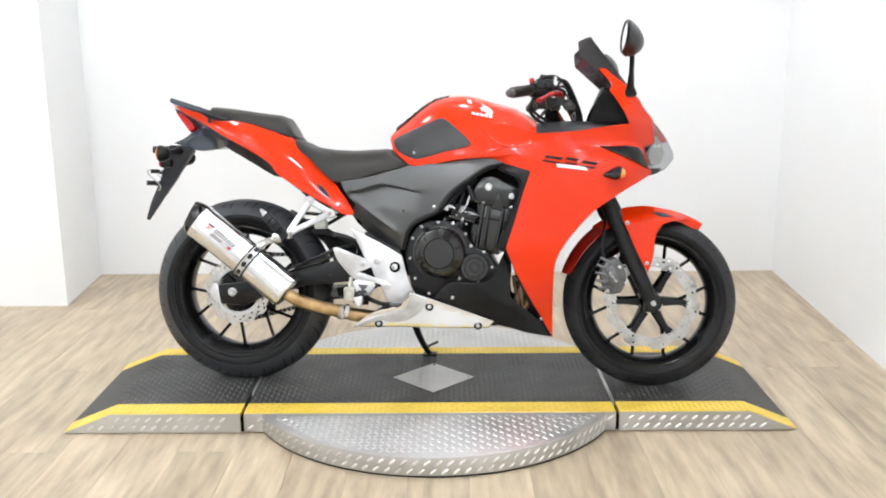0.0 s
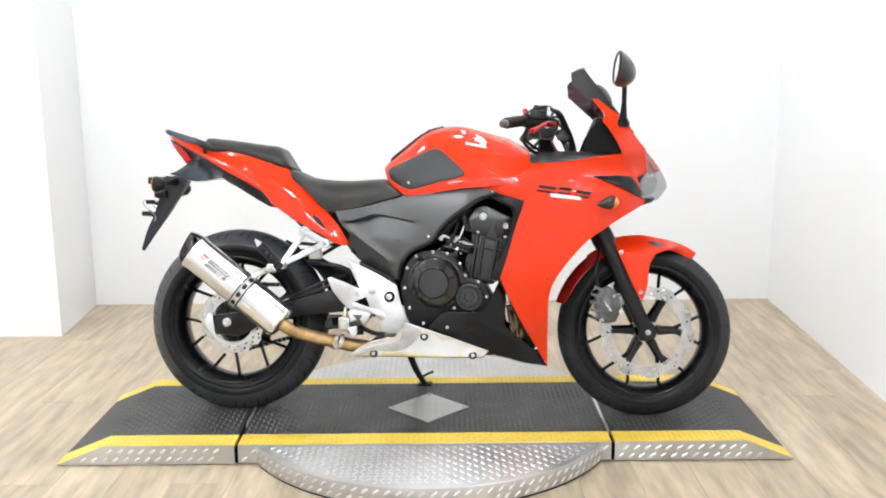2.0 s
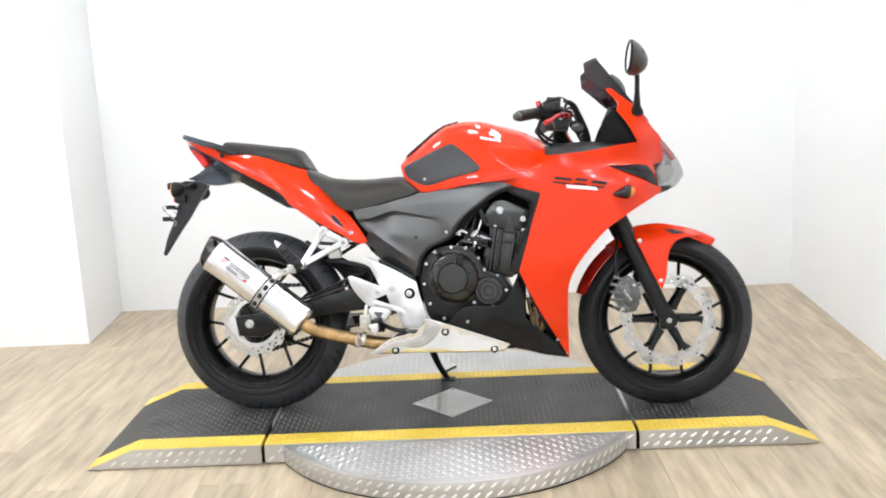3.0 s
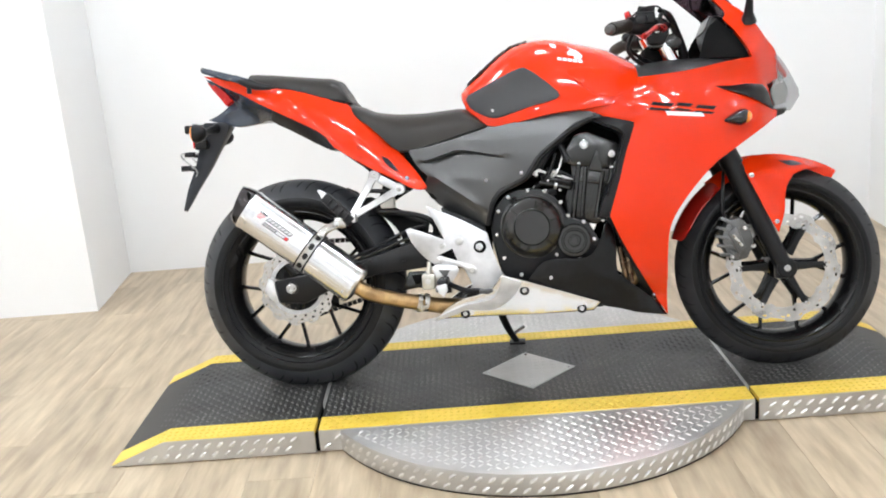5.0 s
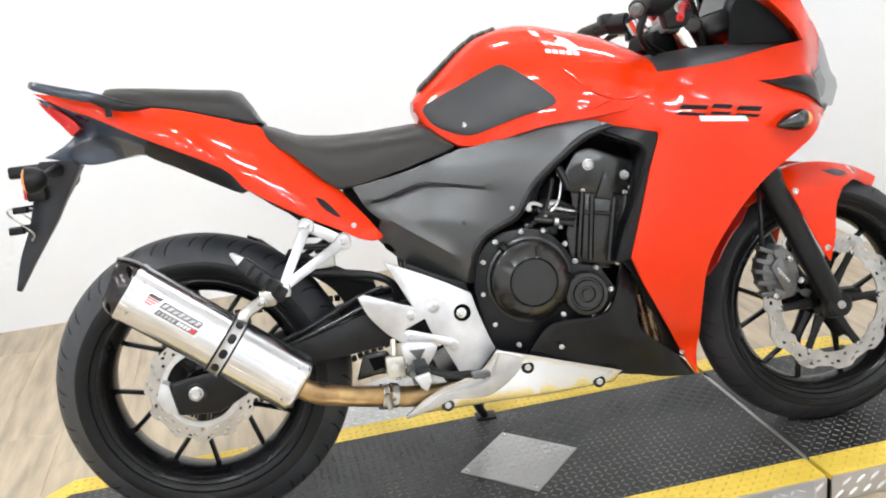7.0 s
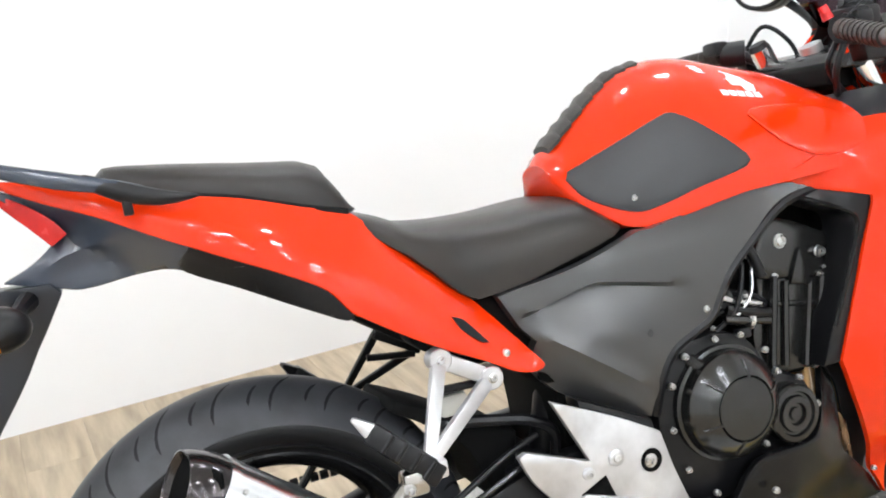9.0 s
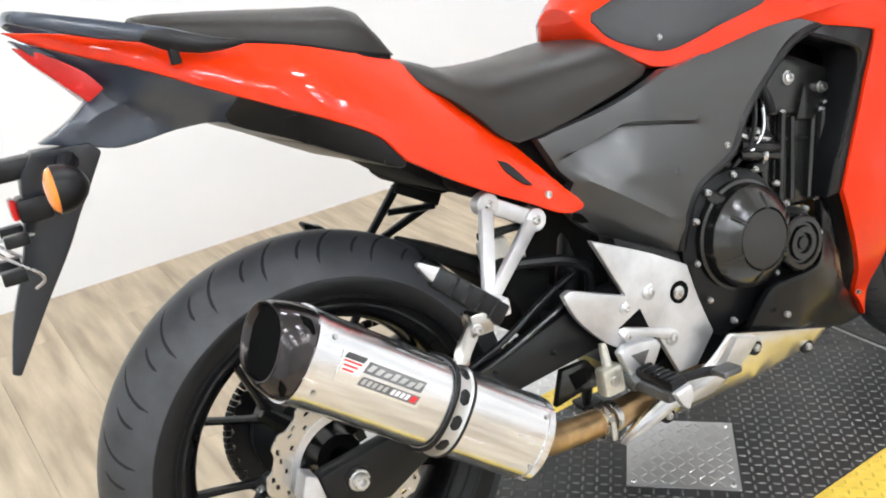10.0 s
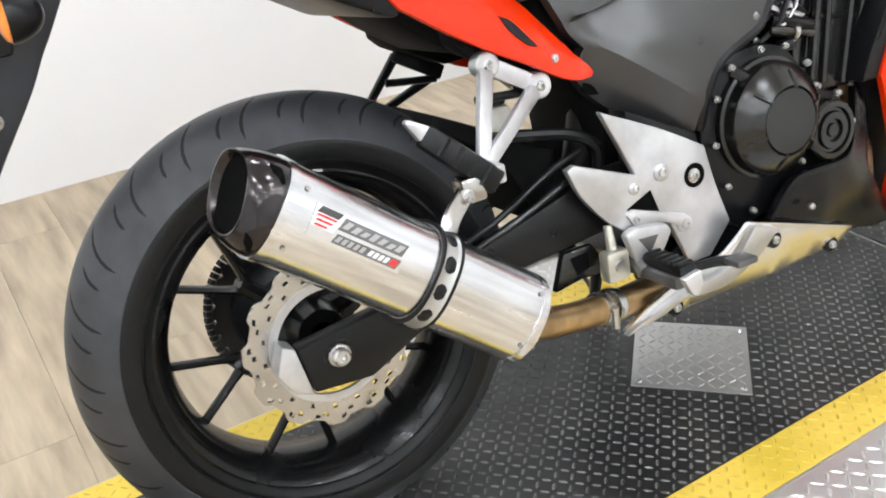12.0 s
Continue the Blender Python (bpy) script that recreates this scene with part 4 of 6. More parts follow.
part("brake_switch", tube([(-0.247, -0.162, 0.33), (-0.245, -0.162, 0.275)], 0.012, 10), BLACK, bike)
link = part("linkage_bracket", prism([(-0.358, 0.338), (-0.309, 0.338), (-0.288, 0.302), (-0.300, 0.290), (-0.333, 0.291), (-0.378, 0.284)], -0.140, -0.126, 0.003), ENGINE, bike, "black cast linkage bracket")
# No opening is cut here; the near-black patch paints its darkness.
part("bracket_window_shade", prism([(-0.349, 0.328), (-0.318, 0.330), (-0.318, 0.306), (-0.340, 0.300)], -0.1408, -0.130, 0.0), HOLE_BLACK, link, "black patch painted as the dark of a bracket window")


def peg_bracket(s):
    """The passenger footrest bracket of one side."""
    a, b, c = (-0.439, s * 0.141, 0.620), (-0.369, s * 0.145, 0.579), (-0.500, s * 0.214, 0.508)
    a2, b2 = Vector(a), Vector(b)
    metal = ALU if s < 0 else BLACK
    wide = 0.022 if s < 0 else 0.014
    ob = part("peg_bracket", strip(a, c, wide, wide * 0.8, 0.012, (0, s, 0)), metal, bike, "cast aluminium passenger footrest bracket" if s < 0 else "black passenger footrest bracket")
    part("strut", strip(b, c, wide, wide * 0.8, 0.012, (0, s, 0)), metal, ob)
    part("bridge", strip(a2.lerp(b2, -0.05), a2.lerp(b2, 1.05), 0.024, 0.024, 0.012, (0, s, 0)), metal, ob)
    part("stay_rod", tube([a2.lerp(Vector(c), 0.36) + Vector((0, -s * 0.02, 0)), b2.lerp(Vector(c), 0.10) + Vector((0, -s * 0.02, 0))], 0.006, 8), BLACK, ob, "black stay behind the bracket")
    if s < 0:
        for e in (a, b):
            part("bracket_boss", drum(e[0], e[2], ((0.017, e[1] + 0.012), (0.017, e[1] - 0.008), (0.015, e[1] - 0.010)), 20), ALU, ob)
        bolt(a[0], a[1] - 0.009, a[2], 0.009, 0.005, ob)
        bolt(b[0], b[1] - 0.009, b[2], 0.009, 0.005, ob)
    lo_y, hi_y = (-0.132, -0.09) if s < 0 else (0.09, 0.165)
    part("footrest_mount", prism([(-0.478, 0.690), (-0.350, 0.628), (-0.345, 0.598), (-0.382, 0.596), (-0.455, 0.634), (-0.472, 0.650)], lo_y, hi_y, 0.004), MATT, bike, "black frame lug behind the footrest bracket")
    peg = part("passenger_peg", strip((-0.494, s * 0.234, 0.494), (-0.573, s * 0.214, 0.571), 0.033, 0.029, 0.026, (0, s, 0), 0.006), BLACK, ob, "folded rubber footrest")
    for k in range(4):
        p = Vector((-0.510 - 0.015 * k, s * (0.243 - 0.0038 * k), 0.5095 + 0.0146 * k))
        part("tread_rib", tube([p + Vector((-0.009, 0, -0.009)), p + Vector((0.009, 0, 0.009))], 0.0035, 6, 1), BLACK, peg)
    part("peg_tip", strip((-0.568, s * 0.216, 0.568), (-0.590, s * 0.209, 0.590), 0.024, 0.006, 0.018, (0, s, 0), 0.004), ALU if s < 0 else BLACK, peg, "silver peg end" if s < 0 else "")
    part("peg_hinge", box(-0.512, -0.484, min(s * 0.243, s * 0.204), max(s * 0.243, s * 0.204), 0.494, 0.518, 0.004), ALU, ob)


for s in (-1, 1):
    peg_bracket(s)

# engine
case = [(-0.102, 0.500), (-0.059, 0.547), (0.002, 0.557), (0.055, 0.544), (0.087, 0.510), (0.107, 0.471), (0.166, 0.451), (0.197, 0.392), (0.150, 0.345), (0.09, 0.32), (0.02, 0.30), (-0.05, 0.290), (-0.085, 0.322), (-0.102, 0.381), (-0.112, 0.442)]
engine = part("crankcase", prism(curve(case, 3), -0.165, 0.165, 0.006), BLACK, bike, "black painted crankcase")
part("clutch_cover", drum(0.005, 0.450, ((0.090, -0.160), (0.090, -0.176), (0.085, -0.178), (0.083, -0.197), (0.079, -0.203), (0.054, -0.223), (0.051, -0.2245), (0.049, -0.2212), (0.047, -0.2240), (0.0, -0.2248)), 48), ENGINE, engine, "round satin black clutch cover", 0.35)
for k in range(6):
    a = 0.3 + math.pi / 3 * k
    part("cover_rib", tube([(0.005 + r * math.cos(a), y, 0.450 + r * math.sin(a)) for r, y in ((0.047, -0.2240), (0.058, -0.2200), (0.072, -0.2090))], 0.0030, 6, 3), ENGINE, engine)
part("filler_cap", tube([(-0.044, -0.165, 0.527), (-0.018, -0.212, 0.494)], [0.012, 0.010], 10), ENGINE, engine)
part("alternator_cover", drum(0.121, 0.405, ((0.047, -0.160), (0.047, -0.190), (0.044, -0.194), (0.036, -0.195), (0.034, -0.190), (0.030, -0.190), (0.028, -0.1955), (0.018, -0.1955), (0.016, -0.190), (0.011, -0.190), (0.010, -0.194), (0.0, -0.194)), 40), ENGINE, engine, "ringed black side cover")
for x, z in ((-0.088, 0.498), (-0.058, 0.537), (-0.002, 0.552), (0.046, 0.548), (0.089, 0.514), (0.107, 0.475), (0.150, 0.455), (0.178, 0.405), (0.134, 0.352), (-0.096, 0.432), (-0.078, 0.365), (-0.032, 0.315), (0.070, 0.366)):
    bolt(x, -0.176, z, 0.0065, 0.006, engine)
cyl = [(0.126, 0.676), (0.184, 0.698), (0.250, 0.678), (0.264, 0.640), (0.235, 0.535), (0.200, 0.443), (0.108, 0.455), (0.104, 0.529), (0.124, 0.598), (0.111, 0.648)]
block = part("cylinder_block", prism(curve(cyl, 3), -0.135, 0.14, 0.008), ENGINE, bike, "black cylinder block and head")
part("cam_chain_case", prism([(0.128, 0.462), (0.206, 0.452), (0.240, 0.598), (0.150, 0.612)], -0.146, -0.130, 0.005), ENGINE, block, "black cam chain case")
for x0, z0, x1, z1 in ((0.120, 0.462, 0.146, 0.618), (0.148, 0.470, 0.166, 0.606), (0.206, 0.456, 0.240, 0.600), (0.188, 0.462, 0.214, 0.596)):
    part("block_rib", tube([(x0, -0.148, z0), (x1, -0.148, z1)], 0.0065, 8, 1, 1.3), ENGINE, block)
part("fuel_rail", tube([(0.034, -0.146, 0.572), (0.060, -0.150, 0.566), (0.088, -0.150, 0.560), (0.116, -0.146, 0.553)], [0.007, 0.009, 0.006, 0.008], 12, 3), ENGINE, bike, "black fuel rail")
part("rail_collar", tube([(0.074, -0.150, 0.563), (0.082, -0.150, 0.561)], 0.011, 12), STEEL, bike, "bright rail collar")
part("throttle_bracket", joined(tube([(0.015, -0.144, 0.595), (0.032, -0.148, 0.606), (0.053, -0.146, 0.598)], [0.003, 0.0045, 0.003], 8, 4, 0.5), box(0.020, 0.030, -0.149, -0.140, 0.590, 0.604, 0.002)), ALU, bike, "bright throttle bracket")
part("connector", box(0.055, 0.078, -0.152, -0.134, 0.536, 0.552, 0.003), BLACK, bike, "black wiring connector")
part("coil_plug", tube([(0.098, -0.140, 0.672), (0.106, -0.146, 0.650), (0.113, -0.146, 0.626)], [0.009, 0.0075, 0.009], 12, 3), BLACK, bike, "black ignition plug")
for x, z in ((0.099, 0.658), (0.018, 0.560), (0.090, 0.548), (0.250, 0.612), (0.210, 0.504)):
    bolt(x, -0.148, z, 0.0055, 0.006, block)
part("loom_branch", tube([(0.082, -0.142, 0.652), (0.070, -0.148, 0.615), (0.052, -0.148, 0.580), (0.018, -0.142, 0.556)], 0.004, 8, 4), BLACK, bike, "black wire")
part("block_rib", tube([(0.142, -0.146, 0.572), (0.234, -0.146, 0.556)], 0.005, 8), ENGINE, block)
for x, z in ((0.146, 0.617), (0.238, 0.603), (0.122, 0.462), (0.206, 0.456)):
    bolt(x, -0.149, z, 0.0065, 0.006, block)
for k in range(3):
    part("hose", tube([(0.02 + 0.02 * k, -0.10, 0.565 + 0.02 * k), (0.06, -0.125, 0.580 + 0.014 * k), (0.10, -0.13, 0.572 + 0.012 * k), (0.13, -0.125, 0.575)], 0.0055, 8), (BLACK, STEEL, BLACK)[k], bike, "thin engine hose")
part("hose_joint", tube([(0.070, -0.132, 0.600), (0.088, -0.134, 0.598)], 0.008, 10), STEEL, bike, "bright hose joint")
part("idle_screw", tube([(0.040, -0.13, 0.590), (0.060, -0.135, 0.604)], 0.010, 10), BLACK, bike)
part("wire_loom", tube([(-0.05, -0.12, 0.575), (0.0, -0.14, 0.590), (0.03, -0.135, 0.62), (0.07, -0.12, 0.665), (0.11, -0.11, 0.69)], 0.006, 8), BLACK, bike, "black wiring loom")
part("head_cover", prism(curve([(0.100, 0.640), (0.118, 0.672), (0.135, 0.700), (0.175, 0.706), (0.215, 0.690), (0.262, 0.668), (0.262, 0.630), (0.238, 0.598), (0.140, 0.612), (0.112, 0.622)], 3), -0.150, -0.130, 0.008), ENGINE, block, "black cam cover")
part("cover_peak", prism([(0.172, 0.60), (0.197, 0.655), (0.215, 0.59)], -0.156, -0.148, 0.003), ENGINE, block)
bolt(0.163, -0.150, 0.671, 0.0145, 0.008, block, None, "plug")
bolt(0.240, -0.148, 0.640, 0.012, 0.012, block)
part("hose", tube([(0.05, -0.15, 0.57), (0.085, -0.15, 0.60), (0.10, -0.14, 0.64), (0.105, -0.13, 0.67)], 0.0028, 8), STEEL, bike, "thin grey breather hose")
part("hose", tube([(0.045, -0.14, 0.585), (0.08, -0.15, 0.575), (0.12, -0.145, 0.565)], 0.008, 8), BLACK, bike)
part("hose", tube([(0.03, -0.13, 0.60), (0.06, -0.12, 0.65), (0.12, -0.10, 0.70)], 0.010, 8), BLACK, bike)
part("frame_spar", prism([(-0.06, 0.60), (0.02, 0.68), (0.10, 0.735), (0.25, 0.745), (0.29, 0.70), (0.27, 0.62), (0.22, 0.56), (0.10, 0.55), (0.06, 0.575)], -0.075, 0.075, 0.006), MATT, bike, "black frame behind the engine")
part("air_duct", prism([(-0.13, 0.48), (-0.12, 0.62), (-0.02, 0.70), (0.24, 0.735), (0.29, 0.70), (0.22, 0.46)], -0.055, 0.055, 0.006), MATT, bike, "black intake ducting")
part("throttle_body", prism([(0.0, 0.585), (0.03, 0.64), (0.09, 0.69), (0.12, 0.70), (0.11, 0.65), (0.07, 0.625), (0.06, 0.59)], -0.10, 0.10, 0.006), MATT, bike)
part("radiator", box(0.300, 0.325, -0.15, 0.15, 0.44, 0.72, 0.006), BLACK, bike, "black radiator behind the fairing")
for y in (-0.075, -0.03, 0.03, 0.075):
    part("header_pipe", tube([(0.24, y, 0.55), (0.30, y, 0.46), (0.315, y * 0.9, 0.36), (0.285, y * 0.8, 0.27), (0.20, y * 0.7, 0.225), (0.02, y * 0.6, 0.215)], 0.018, 12), BRONZE, bike, "heat-stained header pipe")
part("sump", prism([(-0.2, 0.26), (-0.1, 0.30), (0.2, 0.30), (0.26, 0.25), (0.2, 0.205), (-0.15, 0.205)], -0.12, 0.12, 0.01), BLACK, bike)


for ob in (engine, block):
    ob.location.y = 0.013


# body widths
ROLL = [(0.130, 0.770), (0.229, 0.742), (0.298, 0.722), (0.298, 0.712), (0.254, 0.568), (0.223, 0.468), (0.251, 0.403), (0.351, 0.222)]


def rolled(x, z):
    """How far the fairing's skin rolls in along the engine opening."""
    d = 1.0
    for (x0, z0), (x1, z1) in zip(ROLL, ROLL[1:]):
        k = min(1, max(0, ((x - x0) * (x1 - x0) + (z - z0) * (z1 - z0)) / ((x1 - x0) ** 2 + (z1 - z0) ** 2)))
        d = min(d, math.hypot(x - x0 - k * (x1 - x0), z - z0 - k * (z1 - z0)))
    return 0.011 * max(0, 1 - d / 0.036) ** 2


def fairing_skin(x, z):
    return fairing_width(x, z) - rolled(x, z)


def fairing_width(x, z):
    b = flow(z, (0.15, 0.21, 0.30, 0.40, 0.50, 0.65, 0.74, 0.80, 0.86, 0.90, 0.94, 0.98, 1.06), (0.18, 0.18, 0.20, 0.205, 0.21, 0.225, 0.232, 0.222, 0.232, 0.226, 0.206, 0.182, 0.135))
    b -= max(0, x - 0.1) * flow(z, (0.16, 0.5), (0.35, 0.0))
    f = flow(x, (0.30, 0.45, 0.60, 0.64, 0.68, 0.72, 0.76, 0.80), (0.93, 0.97, 1, 0.90, 0.68, 0.50, 0.33, 0.2))
    r = 1 - (1 - flow(x, (0.13, 0.30), (0.62, 1))) * flow(z, (0.70, 0.76), (0, 1))
    fold = flow(x, (0.46, 0.56), (0.0, 0.016)) * flow(z, (0.785, 0.806, 0.850, 0.868), (0, 1, 0.55, 0))
    w = b * f * r - fold
    top = lerp(x, (0.13, 0.192, 0.248, 0.294, 0.43), (0.772, 0.791, 0.816, 0.841, 0.847))
    k = min(1, max(0, (z - top + 0.075) / 0.075)) ** 1.5 * flow(x, (0.31, 0.42), (1, 0))
    return w * (1 - k) + (tank_width(min(x, 0.31), z) + 0.0015) * k


TANK = [(-0.180, 0.830, 0.850, 0.045), (-0.165, 0.795, 0.868, 0.080), (-0.140, 0.772, 0.888, 0.102), (-0.107, 0.745, 0.915, 0.123), (-0.067, 0.738, 0.947, 0.139), (-0.027, 0.744, 0.972, 0.151), (0.032, 0.755, 0.986, 0.162), (0.091, 0.764, 0.986, 0.168), (0.168, 0.768, 0.966, 0.176), (0.246, 0.775, 0.944, 0.192), (0.300, 0.79, 0.915, 0.200), (0.318, 0.82, 0.900, 0.190)]


def tank_width(x, z):
    zb, zt, w = (lerp(x, [r[0] for r in TANK], [r[i] for r in TANK]) for i in (1, 2, 3))
    v = min(0.995, max(0, (z - zb) / (zt - zb)))
    return w * (1 - v**1.9) ** (1 / 1.9)


def tail_width(x, z):
    low = flow(x, (-0.947, -0.89, -0.75, -0.63, -0.556, -0.437, -0.30), (0.945, 0.92, 0.84, 0.78, 0.71, 0.64, 0.585))
    w = flow(x, (-0.947, -0.92, -0.85, -0.75, -0.65, -0.55, -0.44, -0.30), (0.010, 0.034, 0.072, 0.114, 0.146, 0.158, 0.158, 0.158))
    top = flow(x, (-0.944, -0.730, -0.518, -0.286), (0.950, 0.899, 0.841, 0.60))
    u = min(1, max(0, (z - low) / max(0.012, top - low)))
    k = min(1, w / 0.12)
    return max(0.003, w - 0.35 * max(0, z - low) * k + 0.075 * (top - low) * k * math.sin(math.pi * u) - 0.010 * k * u**4)


CREASE = [(-0.322, 0.650), (-0.276, 0.657), (-0.204, 0.678), (-0.186, 0.679), (-0.135, 0.669), (-0.081, 0.657), (-0.02, 0.650)]
RIDGE = [(-0.322, 0.645), (-0.312, 0.641), (-0.27, 0.612), (-0.142, 0.519), (-0.10, 0.490)]


def side_width(x, z):
    """The side cover: an overhanging crease above a raised middle, tucked in under a slanting ridge."""
    w = flow(z, (0.45, 0.55, 0.62, 0.70, 0.77), (0.166, 0.172, 0.172, 0.166, 0.147))
    w += flow(x, (-0.33, -0.15, 0.1, 0.25), (-0.028, 0, 0, 0.02))
    crease = lerp(x, [p[0] for p in CREASE], [p[1] for p in CREASE])
    deep = flow(x, (-0.325, -0.30, -0.26, -0.18, -0.07, -0.02), (0, 0.010, 0.022, 0.020, 0.006, 0))
    under = crease - z
    if under > 1e-4:
        w -= deep * min(1, under / 0.007) * max(0, 1 - max(0, under - 0.007) / 0.07)
    ridge = lerp(x, [p[0] for p in RIDGE], [p[1] for p in RIDGE]) - z
    w += 0.005 * math.exp(-(ridge / 0.014) ** 2) * flow(x, (-0.31, -0.26, -0.16, -0.11), (0, 1, 1, 0))
    if ridge > 0:
        w -= min(0.030, 0.40 * ridge) * flow(x, (-0.34, -0.28, -0.16, -0.10), (0.3, 1, 1, 0.2))
    return w


# tank, seats, tail
tank = part("fuel_tank", ring_loft([section(*r, n=1.9, k=36) for r in dense(TANK, 0.012)]), RED, bike, "gloss red fuel tank")
pad = [(-0.166, 0.824), (-0.160, 0.836), (-0.085, 0.868), (-0.010, 0.898), (0.010, 0.898), (0.056, 0.862), (0.097, 0.822), (0.102, 0.810), (0.090, 0.801), (0.012, 0.784), (-0.063, 0.764), (-0.088, 0.763), (-0.122, 0.776), (-0.152, 0.797)]
part("knee_pad", panel(pad, tank_width, lift=0.0035, thick=0.006, cell=0.015, bevel=0.002), PAD, tank, "dark grey rubber knee pad")
part("knee_pad", mirrored(panel(pad, tank_width, lift=0.0035, thick=0.006, cell=0.015, bevel=0.002)), PAD, tank)
bolt(-0.088, -tank_width(-0.088, 0.784) - 0.004, 0.784, 0.006, 0.004, tank)
spine = []
for i in range(40):
    t = i / 39
    x = -0.160 + 0.182 * t
    zt = lerp(x, [r[0] for r in TANK], [r[2] for r in TANK])
    wide = 0.014 + 0.010 * ((i % 5) / 4) + 0.012 * (1 - t)
    rise = 0.0015 * (i % 5) / 4
    spine.append([(x - 0.003, u * wide, zt + 0.0045 - 0.004 * u * u + dz + rise) for u, dz in ((-1, -0.006), (-1, 0), (-0.5, 0.0015), (0, 0.002), (0.5, 0.0015), (1, 0), (1, -0.006))])
part("tank_protector", ring_loft(spine), VINYL, tank, "black ribbed spine-shaped tank protector")
wing = [(0.056, 0.973), (0.080, 0.969), (0.112, 0.961), (0.140, 0.950), (0.162, 0.937), (0.174, 0.921), (0.168, 0.910), (0.152, 0.914), (0.150, 0.923), (0.134, 0.926), (0.132, 0.936), (0.114, 0.940), (0.110, 0.949), (0.090, 0.954), (0.086, 0.961), (0.066, 0.966)]
part("tank_emblem", panel(wing, tank_width, lift=0.001, thick=0.003, cell=0.01, bevel=0, smooth=False), WHITE, tank, "plain white wing-shaped emblem")
for k in range(5):
    u = 0.103 + 0.0145 * k
    slope = -0.20 * (u - 0.103)
    part("tank_emblem", panel([(u, 0.922 + slope), (u + 0.0115, 0.9197 + slope), (u + 0.0115, 0.9107 + slope), (u, 0.913 + slope)], tank_width, lift=0.001, thick=0.003, cell=0.01, bevel=0, smooth=False), WHITE, tank, "plain white bar")


shroud = [(0.125, 0.877), (0.140, 0.886), (0.192, 0.885), (0.240, 0.877), (0.275, 0.866), (0.297, 0.852), (0.316, 0.840), (0.300, 0.806), (0.255, 0.796), (0.213, 0.800), (0.173, 0.823), (0.146, 0.850)]
for s in (-1, 1):
    part("tank_shroud", panel(shroud, lambda x, z: tank_width(min(x, 0.31), z), side=s, lift=0.004, thick=0.008, cell=0.012, bevel=0.003, relax=3), RED, tank, "gloss red shroud lapping the tank")

SEAT = [(-0.530, 0.830, 0.840, 0.060), (-0.505, 0.812, 0.836, 0.100), (-0.475, 0.785, 0.827, 0.118), (-0.435, 0.752, 0.809, 0.126), (-0.375, 0.694, 0.800, 0.128), (-0.344, 0.688, 0.798, 0.130), (-0.290, 0.695, 0.797, 0.132), (-0.215, 0.713, 0.801, 0.136), (-0.170, 0.725, 0.800, 0.138), (-0.132, 0.735, 0.772, 0.134), (-0.113, 0.743, 0.752, 0.122)]
seat = part("rider_seat", ring_loft([section(*r, n=3.2, k=28) for r in dense(SEAT, 0.012)]), VINYL, bike, "black vinyl rider seat")
RSEAT = [(-0.828, 0.925, 0.936, 0.025), (-0.815, 0.918, 0.948, 0.045), (-0.760, 0.907, 0.944, 0.066), (-0.698, 0.890, 0.936, 0.082), (-0.610, 0.866, 0.924, 0.094), (-0.562, 0.853, 0.918, 0.098), (-0.540, 0.847, 0.909, 0.097), (-0.520, 0.842, 0.877, 0.092), (-0.508, 0.840, 0.851, 0.084), (-0.500, 0.839, 0.843, 0.072)]
part("passenger_seat", ring_loft([section(*r, n=2.9, k=28) for r in dense(RSEAT, 0.012)]), VINYL, bike, "black vinyl passenger pad")

# Black tubes drawn as the shadow gap between passenger seat and tail.
part("seat_gap_shade", joined(*[tube([(x, s * (w + 0.001), z) for x, w, z in ((-0.800, 0.050, 0.912), (-0.735, 0.073, 0.897), (-0.657, 0.088, 0.879), (-0.576, 0.098, 0.853), (-0.518, 0.092, 0.838))], 0.006, 8, 3) for s in (-1, 1)]), MATT, bike, "dark strip drawn as the shadow gap under the passenger seat")

tail = [(-0.965, 0.957), (-0.886, 0.938), (-0.833, 0.919), (-0.735, 0.898), (-0.657, 0.881), (-0.576, 0.855), (-0.518, 0.839), (-0.478, 0.797), (-0.429, 0.748), (-0.369, 0.690), (-0.322, 0.632), (-0.298, 0.598), (-0.286, 0.580), (-0.291, 0.574), (-0.309, 0.573), (-0.335, 0.581), (-0.374, 0.604), (-0.431, 0.634), (-0.488, 0.668), (-0.536, 0.701), (-0.550, 0.711), (-0.577, 0.746), (-0.627, 0.777), (-0.693, 0.811), (-0.764, 0.848), (-0.836, 0.888), (-0.886, 0.911), (-0.938, 0.938)]
for s in (-1, 1):
    t = part("tail_fairing", panel(tail, tail_width, side=s, cell=0.025, thick=0.02), RED, bike, "gloss red tail fairing")
    part("tail_vent", panel([(-0.413, 0.676), (-0.395, 0.667), (-0.365, 0.629), (-0.376, 0.632), (-0.402, 0.655)], tail_width, side=s, lift=0.0015, thick=0.006, cell=0.02, bevel=0), BLACK, t, "black slotted vent")
    if s < 0:
        bolt(-0.343, -tail_width(-0.343, 0.609), 0.609, 0.007, 0.004, t)
part("tail_cover", panel([(-0.942, 0.951), (-0.870, 0.930), (-0.787, 0.907), (-0.662, 0.876), (-0.621, 0.865), (-0.621, 0.840), (-0.704, 0.863), (-0.807, 0.897), (-0.890, 0.925)], lambda x, z: tail_width(x, z) - 0.014, solid=True, bevel=0.003), RED, bike, "red tail cover between the fairings")


